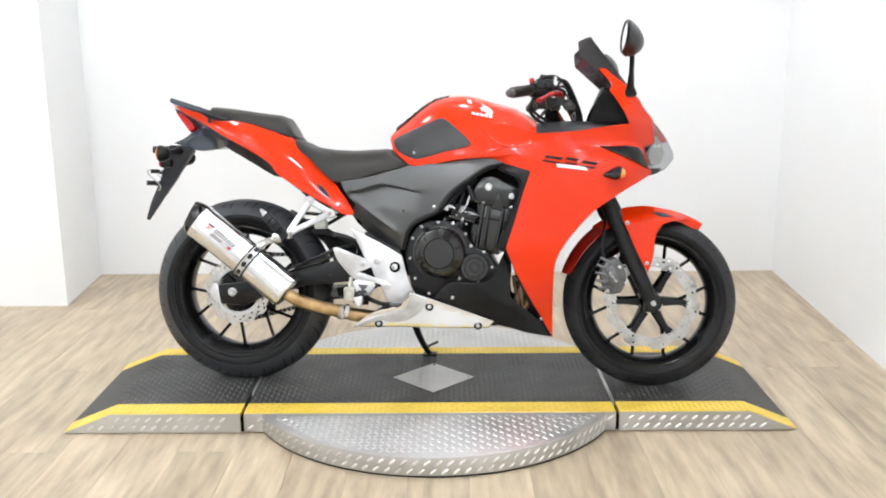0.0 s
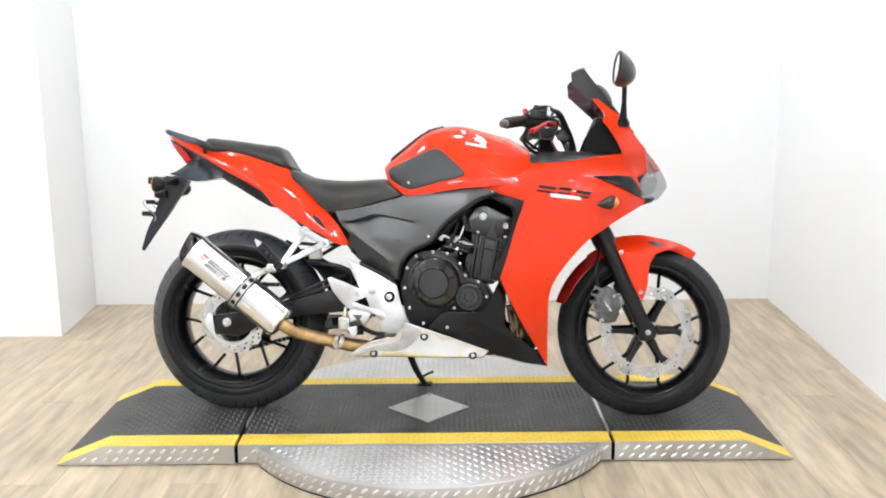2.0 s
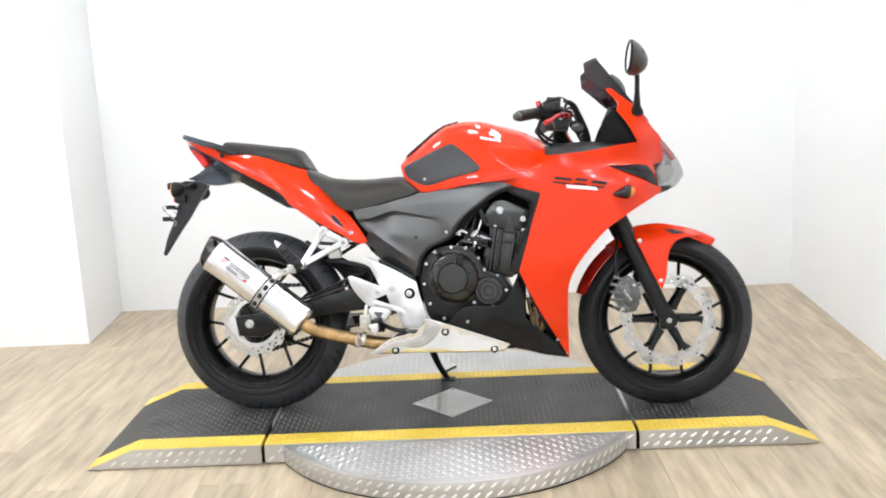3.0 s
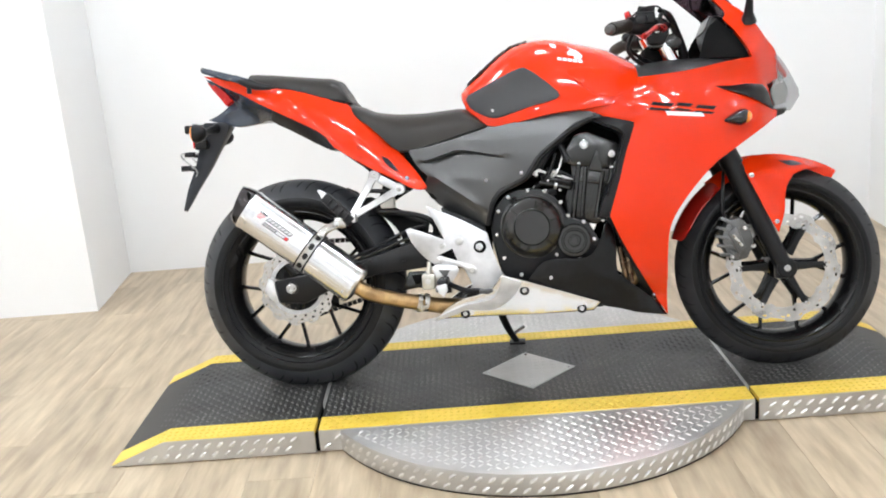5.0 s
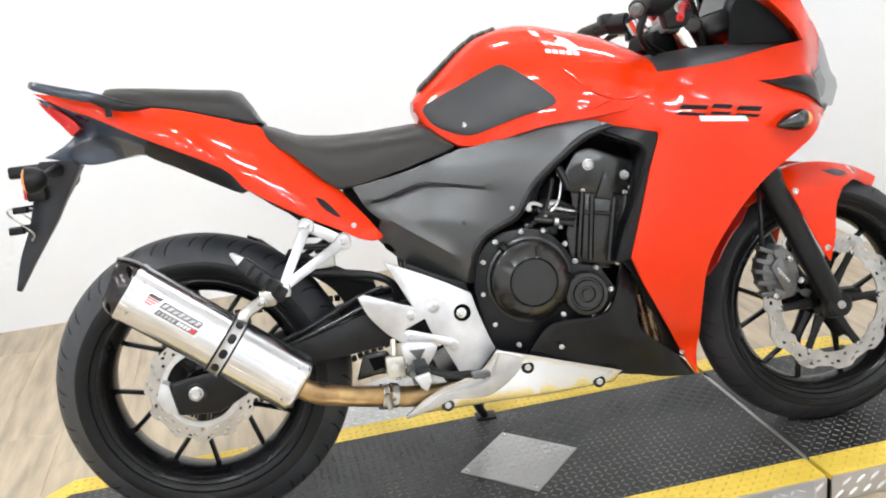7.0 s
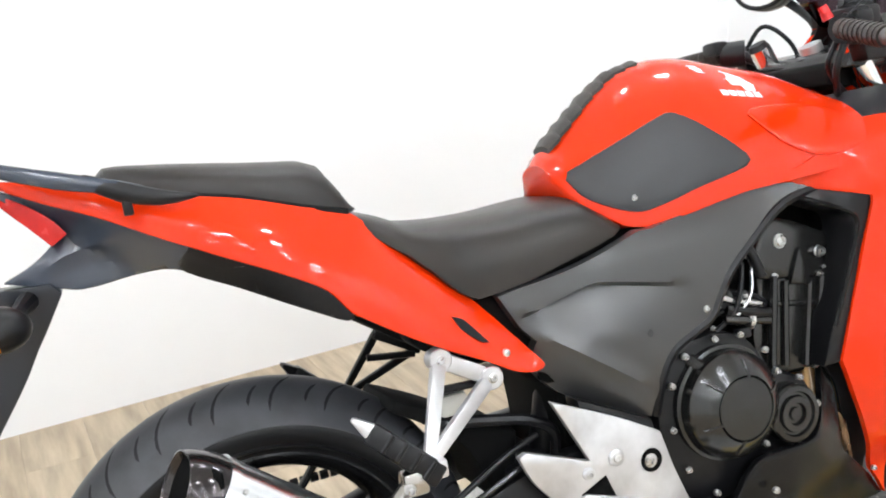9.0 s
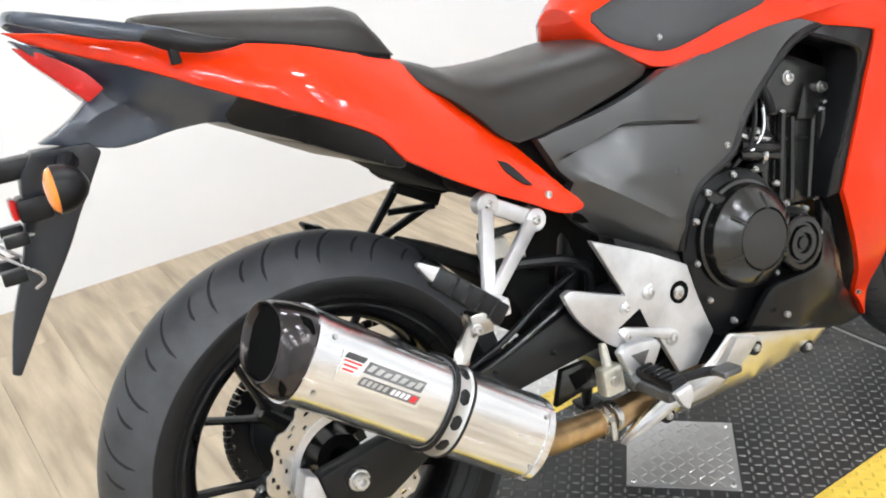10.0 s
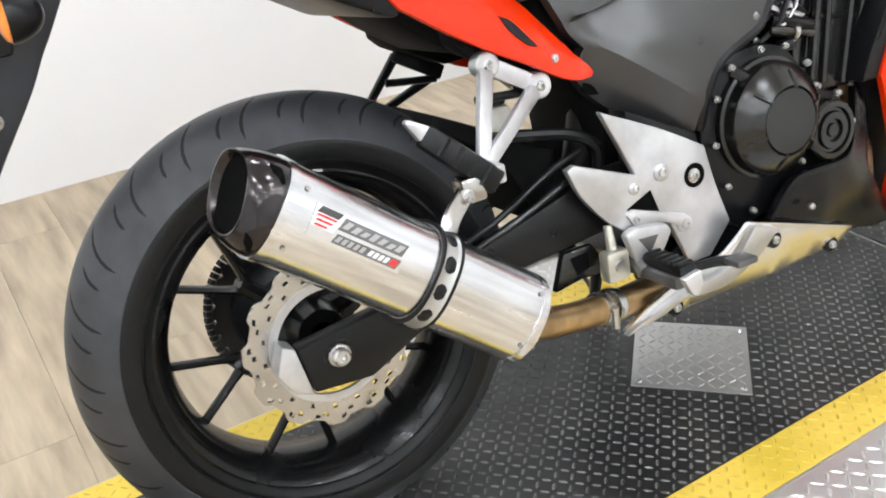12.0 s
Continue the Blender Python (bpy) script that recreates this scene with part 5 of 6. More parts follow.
def tray_width(x, z):
    red = lerp(x, (-0.926, -0.828, -0.758, -0.690, -0.626, -0.577, -0.550), (0.934, 0.885, 0.846, 0.810, 0.777, 0.746, 0.711))
    return max(0.012, tail_width(x, z) - 0.006 - flow(x, (-0.80, -0.70, -0.60, -0.55), (1.1, 0.9, 0.35, 0.1)) * max(0, red - z))


part("tail_tray", panel([(-0.73, 0.838), (-0.690, 0.815), (-0.626, 0.782), (-0.577, 0.750), (-0.550, 0.714), (-0.546, 0.703), (-0.556, 0.701), (-0.585, 0.715), (-0.630, 0.739), (-0.680, 0.767), (-0.740, 0.798), (-0.748, 0.812)], tray_width, solid=True, bevel=0.004, cell=0.02), BLACK, bike, "black undertray")
def fend_width(x, z):
    """A ridge runs along the rear mudguard's side."""
    over = z - lerp(x, (-0.93, -0.916, -0.883, -0.821, -0.78), (0.822, 0.828, 0.843, 0.858, 0.863))
    return max(0.014, tray_width(x, z) - 0.003 + 0.012 * max(0, 1 - abs(over) / 0.032) * flow(x, (-0.93, -0.90, -0.84, -0.76), (0, 1, 1, 0)))


fend = [(-0.960, 0.947), (-0.840, 0.891), (-0.763, 0.852), (-0.719, 0.827), (-0.698, 0.779), (-0.753, 0.804), (-0.797, 0.802), (-0.865, 0.796), (-0.902, 0.805), (-0.960, 0.822), (-0.924, 0.838), (-0.895, 0.859), (-0.882, 0.877), (-0.906, 0.898), (-0.932, 0.917)]
part("rear_mudguard", panel(fend, fend_width, solid=True, bevel=0.004, cell=0.012, lines=([(-0.800, 0.862), (-0.821, 0.858), (-0.883, 0.843), (-0.916, 0.828)],)), SLATE, bike, "slate grey rear mudguard")
part("tail_light", panel([(-0.958, 0.938), (-0.930, 0.926), (-0.890, 0.896), (-0.872, 0.872), (-0.893, 0.859), (-0.915, 0.885), (-0.941, 0.914)], lambda x, z: flow(x, (-0.96, -0.92, -0.872), (0.006, 0.022, 0.040)), solid=True, bevel=0.003, cell=0.02), TAILRED, bike, "red tail light lens")
holder = [(-0.970, 0.815), (-0.905, 0.812), (-0.892, 0.798), (-0.922, 0.748), (-0.934, 0.730), (-0.959, 0.688), (-1.006, 0.622), (-1.056, 0.548), (-1.066, 0.553), (-1.046, 0.618), (-1.018, 0.68), (-1.000, 0.735), (-0.990, 0.79)]
part("plate_holder", panel(holder, lambda x, z: flow(z, (0.55, 0.62, 0.72, 0.78, 0.82), (0.006, 0.008, 0.012, 0.022, 0.030)), solid=True, bevel=0.003, shift=0.006), SLATE_DARK, bike, "long dark slate plate holder")
part("plate_lamp", joined(box(-1.005, -0.965, -0.03, 0.03, 0.735, 0.765, 0.006), box(-1.040, -0.93, -0.012, 0.045, 0.786, 0.812, 0.006)), BLACK, bike, "black plate lamp housing")
part("reflector", box(-1.012, -1.004, -0.022, 0.022, 0.74, 0.765, 0.003), TAILRED, bike, "red reflector")
for s in (-1, 1):
    part("plate_bracket", tube([(-0.995, s * 0.028, 0.722), (-1.034, s * 0.045, 0.726), (-1.040, s * 0.045, 0.712), (-1.000, s * 0.040, 0.672), (-1.01, s * 0.020, 0.655)], 0.0022, 6), STEEL, bike, "wire plate bracket")
    part("plate_bracket", box(-1.030, -1.002, s * 0.040 - 0.012, s * 0.040 + 0.012, 0.714, 0.728, 0.002), BLACK, bike, "black plate bracket block")
    part("plate_bracket", box(-1.044, -1.016, s * 0.040 - 0.012, s * 0.040 + 0.012, 0.672, 0.688, 0.002), BLACK, bike, "black plate bracket block")
    stalk = part("rear_indicator", tube([(-0.935, s * 0.02, 0.795), (-0.945, s * 0.06, 0.788), (-0.952, s * 0.105, 0.780)], [0.014, 0.010, 0.012], 10), BLACK, bike, "black stalk indicator with an amber lens")
    bm = bmesh.new()
    bmesh.ops.create_uvsphere(bm, u_segments=20, v_segments=14, radius=1)
    bmesh.ops.scale(bm, vec=(0.038, 0.030, 0.028), verts=bm.verts)
    bmesh.ops.translate(bm, vec=(-0.967, s * 0.126, 0.778), verts=bm.verts)
    bmesh.ops.bisect_plane(bm, geom=bm.verts[:] + bm.edges[:] + bm.faces[:], plane_co=(-0.967, 0, 0), plane_no=(-1, 0, 0), clear_outer=True)
    bmesh.ops.holes_fill(bm, edges=[e for e in bm.edges if len(e.link_faces) == 1])
    part("indicator_body", bm, BLACK, stalk)
    bm = bmesh.new()
    bmesh.ops.create_uvsphere(bm, u_segments=20, v_segments=14, radius=1)
    bmesh.ops.scale(bm, vec=(0.011, 0.0285, 0.0265), verts=bm.verts)
    bmesh.ops.translate(bm, vec=(-0.967, s * 0.126, 0.778), verts=bm.verts)
    part("indicator_lens", bm, ORANGE, stalk, "amber lens")
rail = [(-0.776, -0.112, 0.912), (-0.807, -0.110, 0.921), (-0.870, -0.098, 0.939), (-0.934, -0.080, 0.961), (-0.955, -0.05, 0.970), (-0.958, 0.0, 0.971)]
rail += [(x, -y, z) for x, y, z in rail[-2::-1]]
part("grab_rail", tube(rail, [0.006, 0.009, 0.011, 0.009, 0.007, 0.007, 0.007, 0.009, 0.011, 0.009, 0.006], 12, 5, 0.6), SLATE, bike, "slate grab rail round the tail")
for s in (-1, 1):
    part("rail_mount", tube([(-0.844, s * 0.103, 0.935), (-0.800, s * 0.111, 0.914), (-0.765, s * 0.116, 0.902), (-0.738, s * 0.117, 0.897), (-0.712, s * 0.116, 0.895)], [0.008, 0.013, 0.011, 0.007, 0.002], 12, 5, 0.6), BLACK, bike, "black mount of the grab rail")
for s in (-1, 1):
    part("rail_foot", box(-0.803, -0.791, s * 0.110 - 0.006, s * 0.110 + 0.006, 0.884, 0.918, 0.002), BLACK, bike)

# side covers
cover_out = [(-0.336, 0.686), (-0.239, 0.701), (-0.126, 0.731), (-0.103, 0.738), (-0.084, 0.737), (-0.013, 0.749), (0.062, 0.763), (0.136, 0.772), (0.210, 0.764), (0.256, 0.750), (0.191, 0.744), (0.145, 0.727), (0.098, 0.696), (0.042, 0.654), (0.013, 0.618), (-0.006, 0.590), (-0.044, 0.572), (-0.081, 0.554), (-0.106, 0.517), (-0.118, 0.461), (-0.150, 0.462), (-0.205, 0.492), (-0.262, 0.530), (-0.30, 0.575), (-0.285, 0.610), (-0.312, 0.640)]
for s in (-1, 1):
    c = part("side_cover", panel(cover_out, side_width, side=s, cell=0.010, thick=0.02, bevel=0, lines=(CREASE[1:-1], [(x, z - 0.007) for x, z in CREASE[1:-1]], RIDGE[2:-1])), GREY, bike, "dark grey textured side cover", 0.5)
    part("cover_edge", tube([(x, s * (side_width(x, z) - 0.006), z) for x, z in ((0.250, 0.748), (0.191, 0.742), (0.145, 0.725), (0.098, 0.694), (0.042, 0.652), (0.013, 0.616), (-0.006, 0.588), (-0.044, 0.570), (-0.081, 0.552), (-0.106, 0.515), (-0.118, 0.461))], 0.009, 8, 3), BLACK, c, "black rolled edge")
    # Near-black oval lies on the cover as the dark of a small hole.
    part("cover_slot_shade", panel([(-0.286, 0.563), (-0.274, 0.558), (-0.262, 0.542), (-0.272, 0.542), (-0.284, 0.552)], side_width, side=s, lift=0.0012, thick=0.004, cell=0.01, bevel=0), HOLE_BLACK, c, "dark oval painted as the shade of a small slot")
    if s < 0:
        bolt(-0.016, -side_width(-0.016, 0.603), 0.603, 0.0065, 0.004, c)

# fairing
fair = [(0.130, 0.772), (0.192, 0.791), (0.248, 0.816), (0.294, 0.841), (0.312, 0.844), (0.430, 0.847), (0.538, 0.863), (0.614, 0.872), (0.582, 0.939), (0.552, 0.984), (0.561, 0.999), (0.557, 1.014), (0.521, 1.060), (0.541, 1.062), (0.590, 1.018), (0.631, 0.975), (0.668, 0.926), (0.699, 0.891), (0.709, 0.821), (0.668, 0.801), (0.682, 0.736), (0.696, 0.728), (0.692, 0.713), (0.607, 0.663), (0.562, 0.633), (0.516, 0.601), (0.471, 0.556), (0.425, 0.499), (0.398, 0.456), (0.385, 0.419), (0.381, 0.372), (0.381, 0.265), (0.383, 0.169), (0.351, 0.222), (0.296, 0.317), (0.251, 0.403), (0.223, 0.468), (0.254, 0.568), (0.274, 0.640), (0.298, 0.712), (0.298, 0.722), (0.229, 0.742), (0.165, 0.762)]
trim = [(0.130, 0.768), (0.247, 0.757), (0.310, 0.733), (0.316, 0.712), (0.298, 0.636), (0.262, 0.550), (0.232, 0.464), (0.190, 0.463), (0.212, 0.525), (0.236, 0.582), (0.256, 0.640), (0.262, 0.680), (0.252, 0.700), (0.218, 0.716), (0.173, 0.744)]
liner = [(0.20, 0.475), (0.23, 0.56), (0.275, 0.70), (0.33, 0.72), (0.36, 0.60), (0.375, 0.42), (0.375, 0.20), (0.318, 0.235), (0.292, 0.30), (0.262, 0.36), (0.24, 0.42)]
low = [(-0.020, 0.296), (0.030, 0.350), (0.077, 0.357), (0.150, 0.356), (0.178, 0.376), (0.206, 0.431), (0.221, 0.468), (0.236, 0.420), (0.240, 0.378), (0.237, 0.335), (0.240, 0.305), (0.278, 0.272), (0.351, 0.212), (0.383, 0.167), (0.294, 0.183), (0.248, 0.198), (0.201, 0.210), (0.056, 0.268)]
inset_out = [(0.515, 0.802), (0.600, 0.803), (0.649, 0.800), (0.667, 0.773), (0.682, 0.731), (0.609, 0.763)]
flange = [(-0.087, 0.320), (-0.033, 0.299), (-0.046, 0.272), (-0.067, 0.249), (-0.093, 0.231), (-0.115, 0.222), (-0.155, 0.222), (-0.19, 0.226), (-0.228, 0.211), (-0.288, 0.196), (-0.280, 0.206), (-0.224, 0.230), (-0.186, 0.243), (-0.15, 0.247), (-0.118, 0.256), (-0.101, 0.272), (-0.093, 0.295)]
pan = [(-0.288, 0.200), (-0.243, 0.236), (-0.20, 0.258), (-0.150, 0.270), (-0.118, 0.286), (-0.088, 0.324), (-0.016, 0.300), (0.188, 0.226), (0.168, 0.201), (0.02, 0.200), (-0.132, 0.202)]


def low_width(x, z):
    """The lower fairing folds in above a slanting crease."""
    over = max(0, z - (0.335 - 0.741 * (x - 0.138)))
    return fairing_width(x, z) - 0.28 * over * flow(x, (0.13, 0.22), (0, 1))


def pan_width(x, z):
    """The belly pan tucks in towards its lower edge and towards the front."""
    return 0.213 - max(0, 0.32 - z) * 0.42 - max(0, x) * 0.10


for s in (-1, 1):
    f = part("side_fairing", panel(fair, fairing_skin, side=s, cell=0.012, thick=0.010, bevel=0, relax=5), RED, bike, "gloss red side fairing")
    part("opening_trim", panel(trim, fairing_width, side=s, lift=-0.016, cell=0.02, thick=0.07, bevel=0.007), BLACK, f, "black trim round the engine opening")
    part("trim_lip", tube([(x, s * (fairing_width(x, z) - 0.0165), z) for x, z in ((0.173, 0.746), (0.218, 0.721), (0.252, 0.705), (0.266, 0.692), (0.268, 0.676), (0.259, 0.640), (0.240, 0.582), (0.216, 0.525))], 0.0042, 8, 4), SATIN, f, "raised lip of the trim")
    part("fairing_liner", panel(liner, fairing_width, side=s, lift=-0.045, cell=0.03, thick=0.005, bevel=0), BLACK, f, "black inner liner of the fairing")
    part("fairing_insert", panel(inset_out, fairing_width, side=s, lift=0.006, cell=0.010, thick=0.014), BLACK, f, "black insert under the headlight")
    lo = part("lower_fairing", panel(low, low_width, side=s, lift=-0.003, cell=0.018, thick=0.014, lines=([(0.145, 0.3298), (0.20, 0.2891), (0.26, 0.2446), (0.32, 0.2001)],)), SATIN, bike, "satin black lower fairing")
    p = part("belly_pan", panel(pan, pan_width, side=s, lift=0.002, cell=0.025, thick=0.010, bevel=0.004), BRUSH, bike, "polished aluminium belly pan")
    if s < 0:
        for dx in (0.004, 0.022):
            part("pipe_end", tube([(0.246 + dx, -0.112, 0.380 - dx), (0.252 + dx, -0.110, 0.340 - dx), (0.260 + dx, -0.106, 0.290 - dx)], 0.008, 10), PIPE_SHADED, lo, "bronze header pipe in the gap, coloured dark as if shaded")
        part("pan_flange", panel(flange, pan_width, lift=0.012, cell=0.02, thick=0.014, bevel=0.004), ALU, p, "bright folded flange of the belly pan")
        bolt(0.050, -0.200, 0.306, 0.0065, 0.004, lo)
        bolt(0.343, -fairing_width(0.343, 0.231), 0.231, 0.0055, 0.004, f)
        for x, z in ((-0.026, 0.274), (-0.198, 0.213), (0.133, 0.210)):
            part("bolt_ring", drum(x, z, ((0.0135, -pan_width(x, z) + 0.01), (0.0135, -pan_width(x, z) - 0.0045), (0.012, -pan_width(x, z) - 0.006)), 20), BLACK, p)
            bolt(x, -pan_width(x, z) - 0.008, z, 0.008, 0.004, p)
        for x0, x1, z0 in ((0.340, 0.402, 0.764), (0.408, 0.452, 0.757), (0.458, 0.512, 0.747)):
            slope = -0.16
            for a, b, lo_z, hi_z in ((0.12, 1.0, 0.001, 0.009), (0.0, 0.90, -0.012, -0.007)):
                u0, u1 = x0 + (x1 - x0) * a, x0 + (x1 - x0) * b
                part("side_mark", panel([(u0 - 0.004, z0 + lo_z + slope * (u0 - x0)), (u0 + 0.004, z0 + hi_z + slope * (u0 - x0)), (u1 + 0.004, z0 + hi_z + slope * (u1 - x0)), (u1 - 0.004, z0 + lo_z + slope * (u1 - x0))], fairing_width, lift=0.001, thick=0.004, cell=0.03, bevel=0, smooth=False), INK, f, "dark plain marking")
        part("side_mark", panel([(0.383, 0.744), (0.478, 0.733), (0.484, 0.722), (0.386, 0.733)], fairing_width, lift=0.001, thick=0.004, cell=0.03, bevel=0, smooth=False), WHITE, f, "white plain bar")
    stalk = part("front_indicator", tube([(0.566, s * 0.20, 0.712), (0.568, s * 0.235, 0.712)], [0.018, 0.014], 12), GLOSS, bike, "gloss black indicator with an amber lens")
    bm = bmesh.new()
    bmesh.ops.create_uvsphere(bm, u_segments=24, v_segments=16, radius=1)
    for v in bm.verts:
        x, y, z = v.co
        thin = 1 + 0.55 * x if x < 0 else 1.0
        v.co = (0.570 + (0.042 if x < 0 else 0.026) * x, s * 0.258 + 0.034 * thin * y, 0.712 + 0.022 * thin * z + 0.006 * x)
    part("indicator_body", bm, GLOSS, stalk)
    bm = bmesh.new()
    bmesh.ops.create_uvsphere(bm, u_segments=20, v_segments=14, radius=1)
    bmesh.ops.scale(bm, vec=(0.018, 0.030, 0.0185), verts=bm.verts)
    bmesh.ops.translate(bm, vec=(0.583, s * 0.257, 0.714), verts=bm.verts)
    part("indicator_lens", bm, ORANGE, stalk, "amber lens")

# nose
edge = [(0.541, 1.062), (0.566, 1.040), (0.598, 1.010), (0.633, 0.975), (0.668, 0.927), (0.701, 0.891)]


def across(line, bulge, inset=0.006, k=16, fall=0.0):
    """A skin from one side of the nose to the other along an edge line."""
    bm = bmesh.new()
    rows = []
    for x, z in line:
        w = fairing_width(x, z) - inset
        rows.append([bm.verts.new((x - 0.004 + lerp(z, (0.89, 0.93, 0.98, 1.003), bulge) * (1 - u * u), w * u, z - fall * (1 - u * u))) for u in (-1 + 2 * j / k for j in range(k + 1))])
    for a, b in zip(rows, rows[1:]):
        for j in range(k):
            bm.faces.new((a[j], a[j + 1], b[j + 1], b[j]))
    got = bmesh.ops.extrude_face_region(bm, geom=bm.faces[:])
    for g in got["geom"]:
        if isinstance(g, bmesh.types.BMVert):
            g.co.x -= 0.006
    return bm


part("nose_cowl", across(dense(edge[2:], 0.01), (0.014, 0.028, 0.027, 0.046)), RED, bike, "gloss red nose cowl")
beak = bmesh.new()
rows = []
for x, z, w, deep in ((0.706, 0.910, 0.120, 0.040), (0.722, 0.893, 0.105, 0.036), (0.740, 0.872, 0.080, 0.030), (0.756, 0.850, 0.048, 0.022), (0.763, 0.832, 0.018, 0.010)):
    rows.append([beak.verts.new((x - deep * u * u, w * u, z - 0.004 * u * u)) for u in (-1 + j / 6 for j in range(13))])
for a, b in zip(rows, rows[1:]):
    for j in range(12):
        beak.faces.new((a[j], a[j + 1], b[j + 1], b[j]))
got = bmesh.ops.extrude_face_region(beak, geom=beak.faces[:])
for g in got["geom"]:
    if isinstance(g, bmesh.types.BMVert):
        g.co.x -= 0.020
part("nose_beak", beak, RED, bike, "gloss red beak between the headlights")
lamp = [(0.690, 0.890), (0.708, 0.880), (0.754, 0.836), (0.776, 0.800), (0.780, 0.770), (0.746, 0.731), (0.686, 0.731), (0.672, 0.782), (0.706, 0.821)]
part("headlight", panel(lamp, lambda x, z: fairing_width(x, z) + 0.002, solid=True, cell=0.02, bevel=0.004), LENS, bike, "clear twin headlight lens")
part("reflector_bowl", panel([(0.695, 0.865), (0.735, 0.825), (0.748, 0.79), (0.735, 0.755), (0.70, 0.745), (0.69, 0.78), (0.70, 0.82)], lambda x, z: fairing_width(x, z) * 0.8, solid=True, cell=0.02, bevel=0.003), DISC, bike, "silver headlight reflector")
part("nose_chin", panel([(0.60, 0.745), (0.672, 0.775), (0.686, 0.735), (0.738, 0.740), (0.725, 0.722), (0.66, 0.705)], lambda x, z: fairing_width(x, z) - 0.012, solid=True, cell=0.03), BLACK, bike)


def screen_point(u, v):
    """The screen's skin: u across it, v up it."""
    k = u * u
    cx, cz = 0.648 - 0.143 * v, 1.000 + 0.182 * v
    ex, ez = lerp(v, (-0.2, 0, 0.7, 1), (0.562, 0.545, 0.460, 0.456)), lerp(v, (-0.2, 0, 0.7, 1), (1.012, 1.030, 1.105, 1.148))
    return (cx * (1 - k) + ex * k, u * (0.136 - 0.014 * v), cz * (1 - k) + ez * k)


bm = bmesh.new()
rows = [[bm.verts.new(screen_point(-1 + j / 10, -0.2 + 1.2 * i / 12)) for j in range(21)] for i in range(13)]
for a, b in zip(rows, rows[1:]):
    for j in range(20):
        bm.faces.new((a[j], a[j + 1], b[j + 1], b[j]))
got = bmesh.ops.extrude_face_region(bm, geom=bm.faces[:])
for g in got["geom"]:
    if isinstance(g, bmesh.types.BMVert):
        g.co.x -= 0.003
screen = part("windscreen", bm, SMOKE, bike, "dark smoked windscreen")
part("screen_edge", tube([screen_point(-1 + j / 10, 1.0) for j in range(21)], 0.003, 6, 2), BLACK, screen)

# cockpit
ledge = [(0.285, 0.882), (0.331, 0.885), (0.432, 0.888), (0.542, 0.882), (0.618, 0.876), (0.541, 0.862), (0.432, 0.845), (0.318, 0.842), (0.300, 0.856)]
for s in (-1, 1):
    part("cockpit_ledge", panel(ledge, lambda x, z: fairing_width(x, 0.845) - 0.006 - (z - 0.845) * 1.7, side=s, cell=0.03, thick=0.012), PAD, bike, "dark grey ledge along the fairing")
    part("inner_panel", panel([(0.618, 0.872), (0.588, 0.940), (0.552, 0.992), (0.530, 0.978), (0.512, 0.950), (0.490, 0.885)], lambda x, z: fairing_width(x, z) - 0.035 - (0.61 - x) * 0.35, side=s, cell=0.03, thick=0.008), MATT, bike, "black inner cowl panel")
    cowl_in = [(0.612, 0.878), (0.586, 0.937), (0.557, 0.982), (0.566, 0.998), (0.562, 1.014), (0.528, 1.056), (0.540, 1.057), (0.586, 1.014), (0.626, 0.972), (0.660, 0.925), (0.688, 0.89), (0.69, 0.82), (0.62, 0.82)]
    part("cowl_liner", panel([(x - (0.005 if s > 0 else 0), z) for x, z in cowl_in], fairing_width, side=s, lift=-0.0125 if s < 0 else 0.0005, cell=0.03, thick=0.003 if s < 0 else 0.014, bevel=0), BLACK, bike, "black liner inside the cowl")
dash = part("instrument_panel", prism([(0.522, 0.965), (0.540, 1.010), (0.575, 1.005), (0.595, 0.94), (0.560, 0.90), (0.535, 0.92)], -0.085, 0.085, 0.012), BLACK, bike, "black instrument housing")
part("display", panel([(0.523, 0.968), (0.541, 1.008), (0.538, 1.010), (0.519, 0.969)], lambda x, z: 0.07, solid=True, bevel=0), GREY, dash)
part("top_clamp", prism([(0.36, 0.925), (0.375, 0.955), (0.43, 0.965), (0.455, 0.94), (0.44, 0.915)], -0.125, 0.125, 0.010), ENGINE, bike, "black top yoke")
part("steering_stem", tube([(0.40, 0, 0.96), (0.47, 0, 0.76)], 0.03, 14), BLACK, bike)
part("stem_nut", tube([(0.405, 0, 0.955), (0.398, 0, 0.975)], 0.02, 14), ALU, bike)
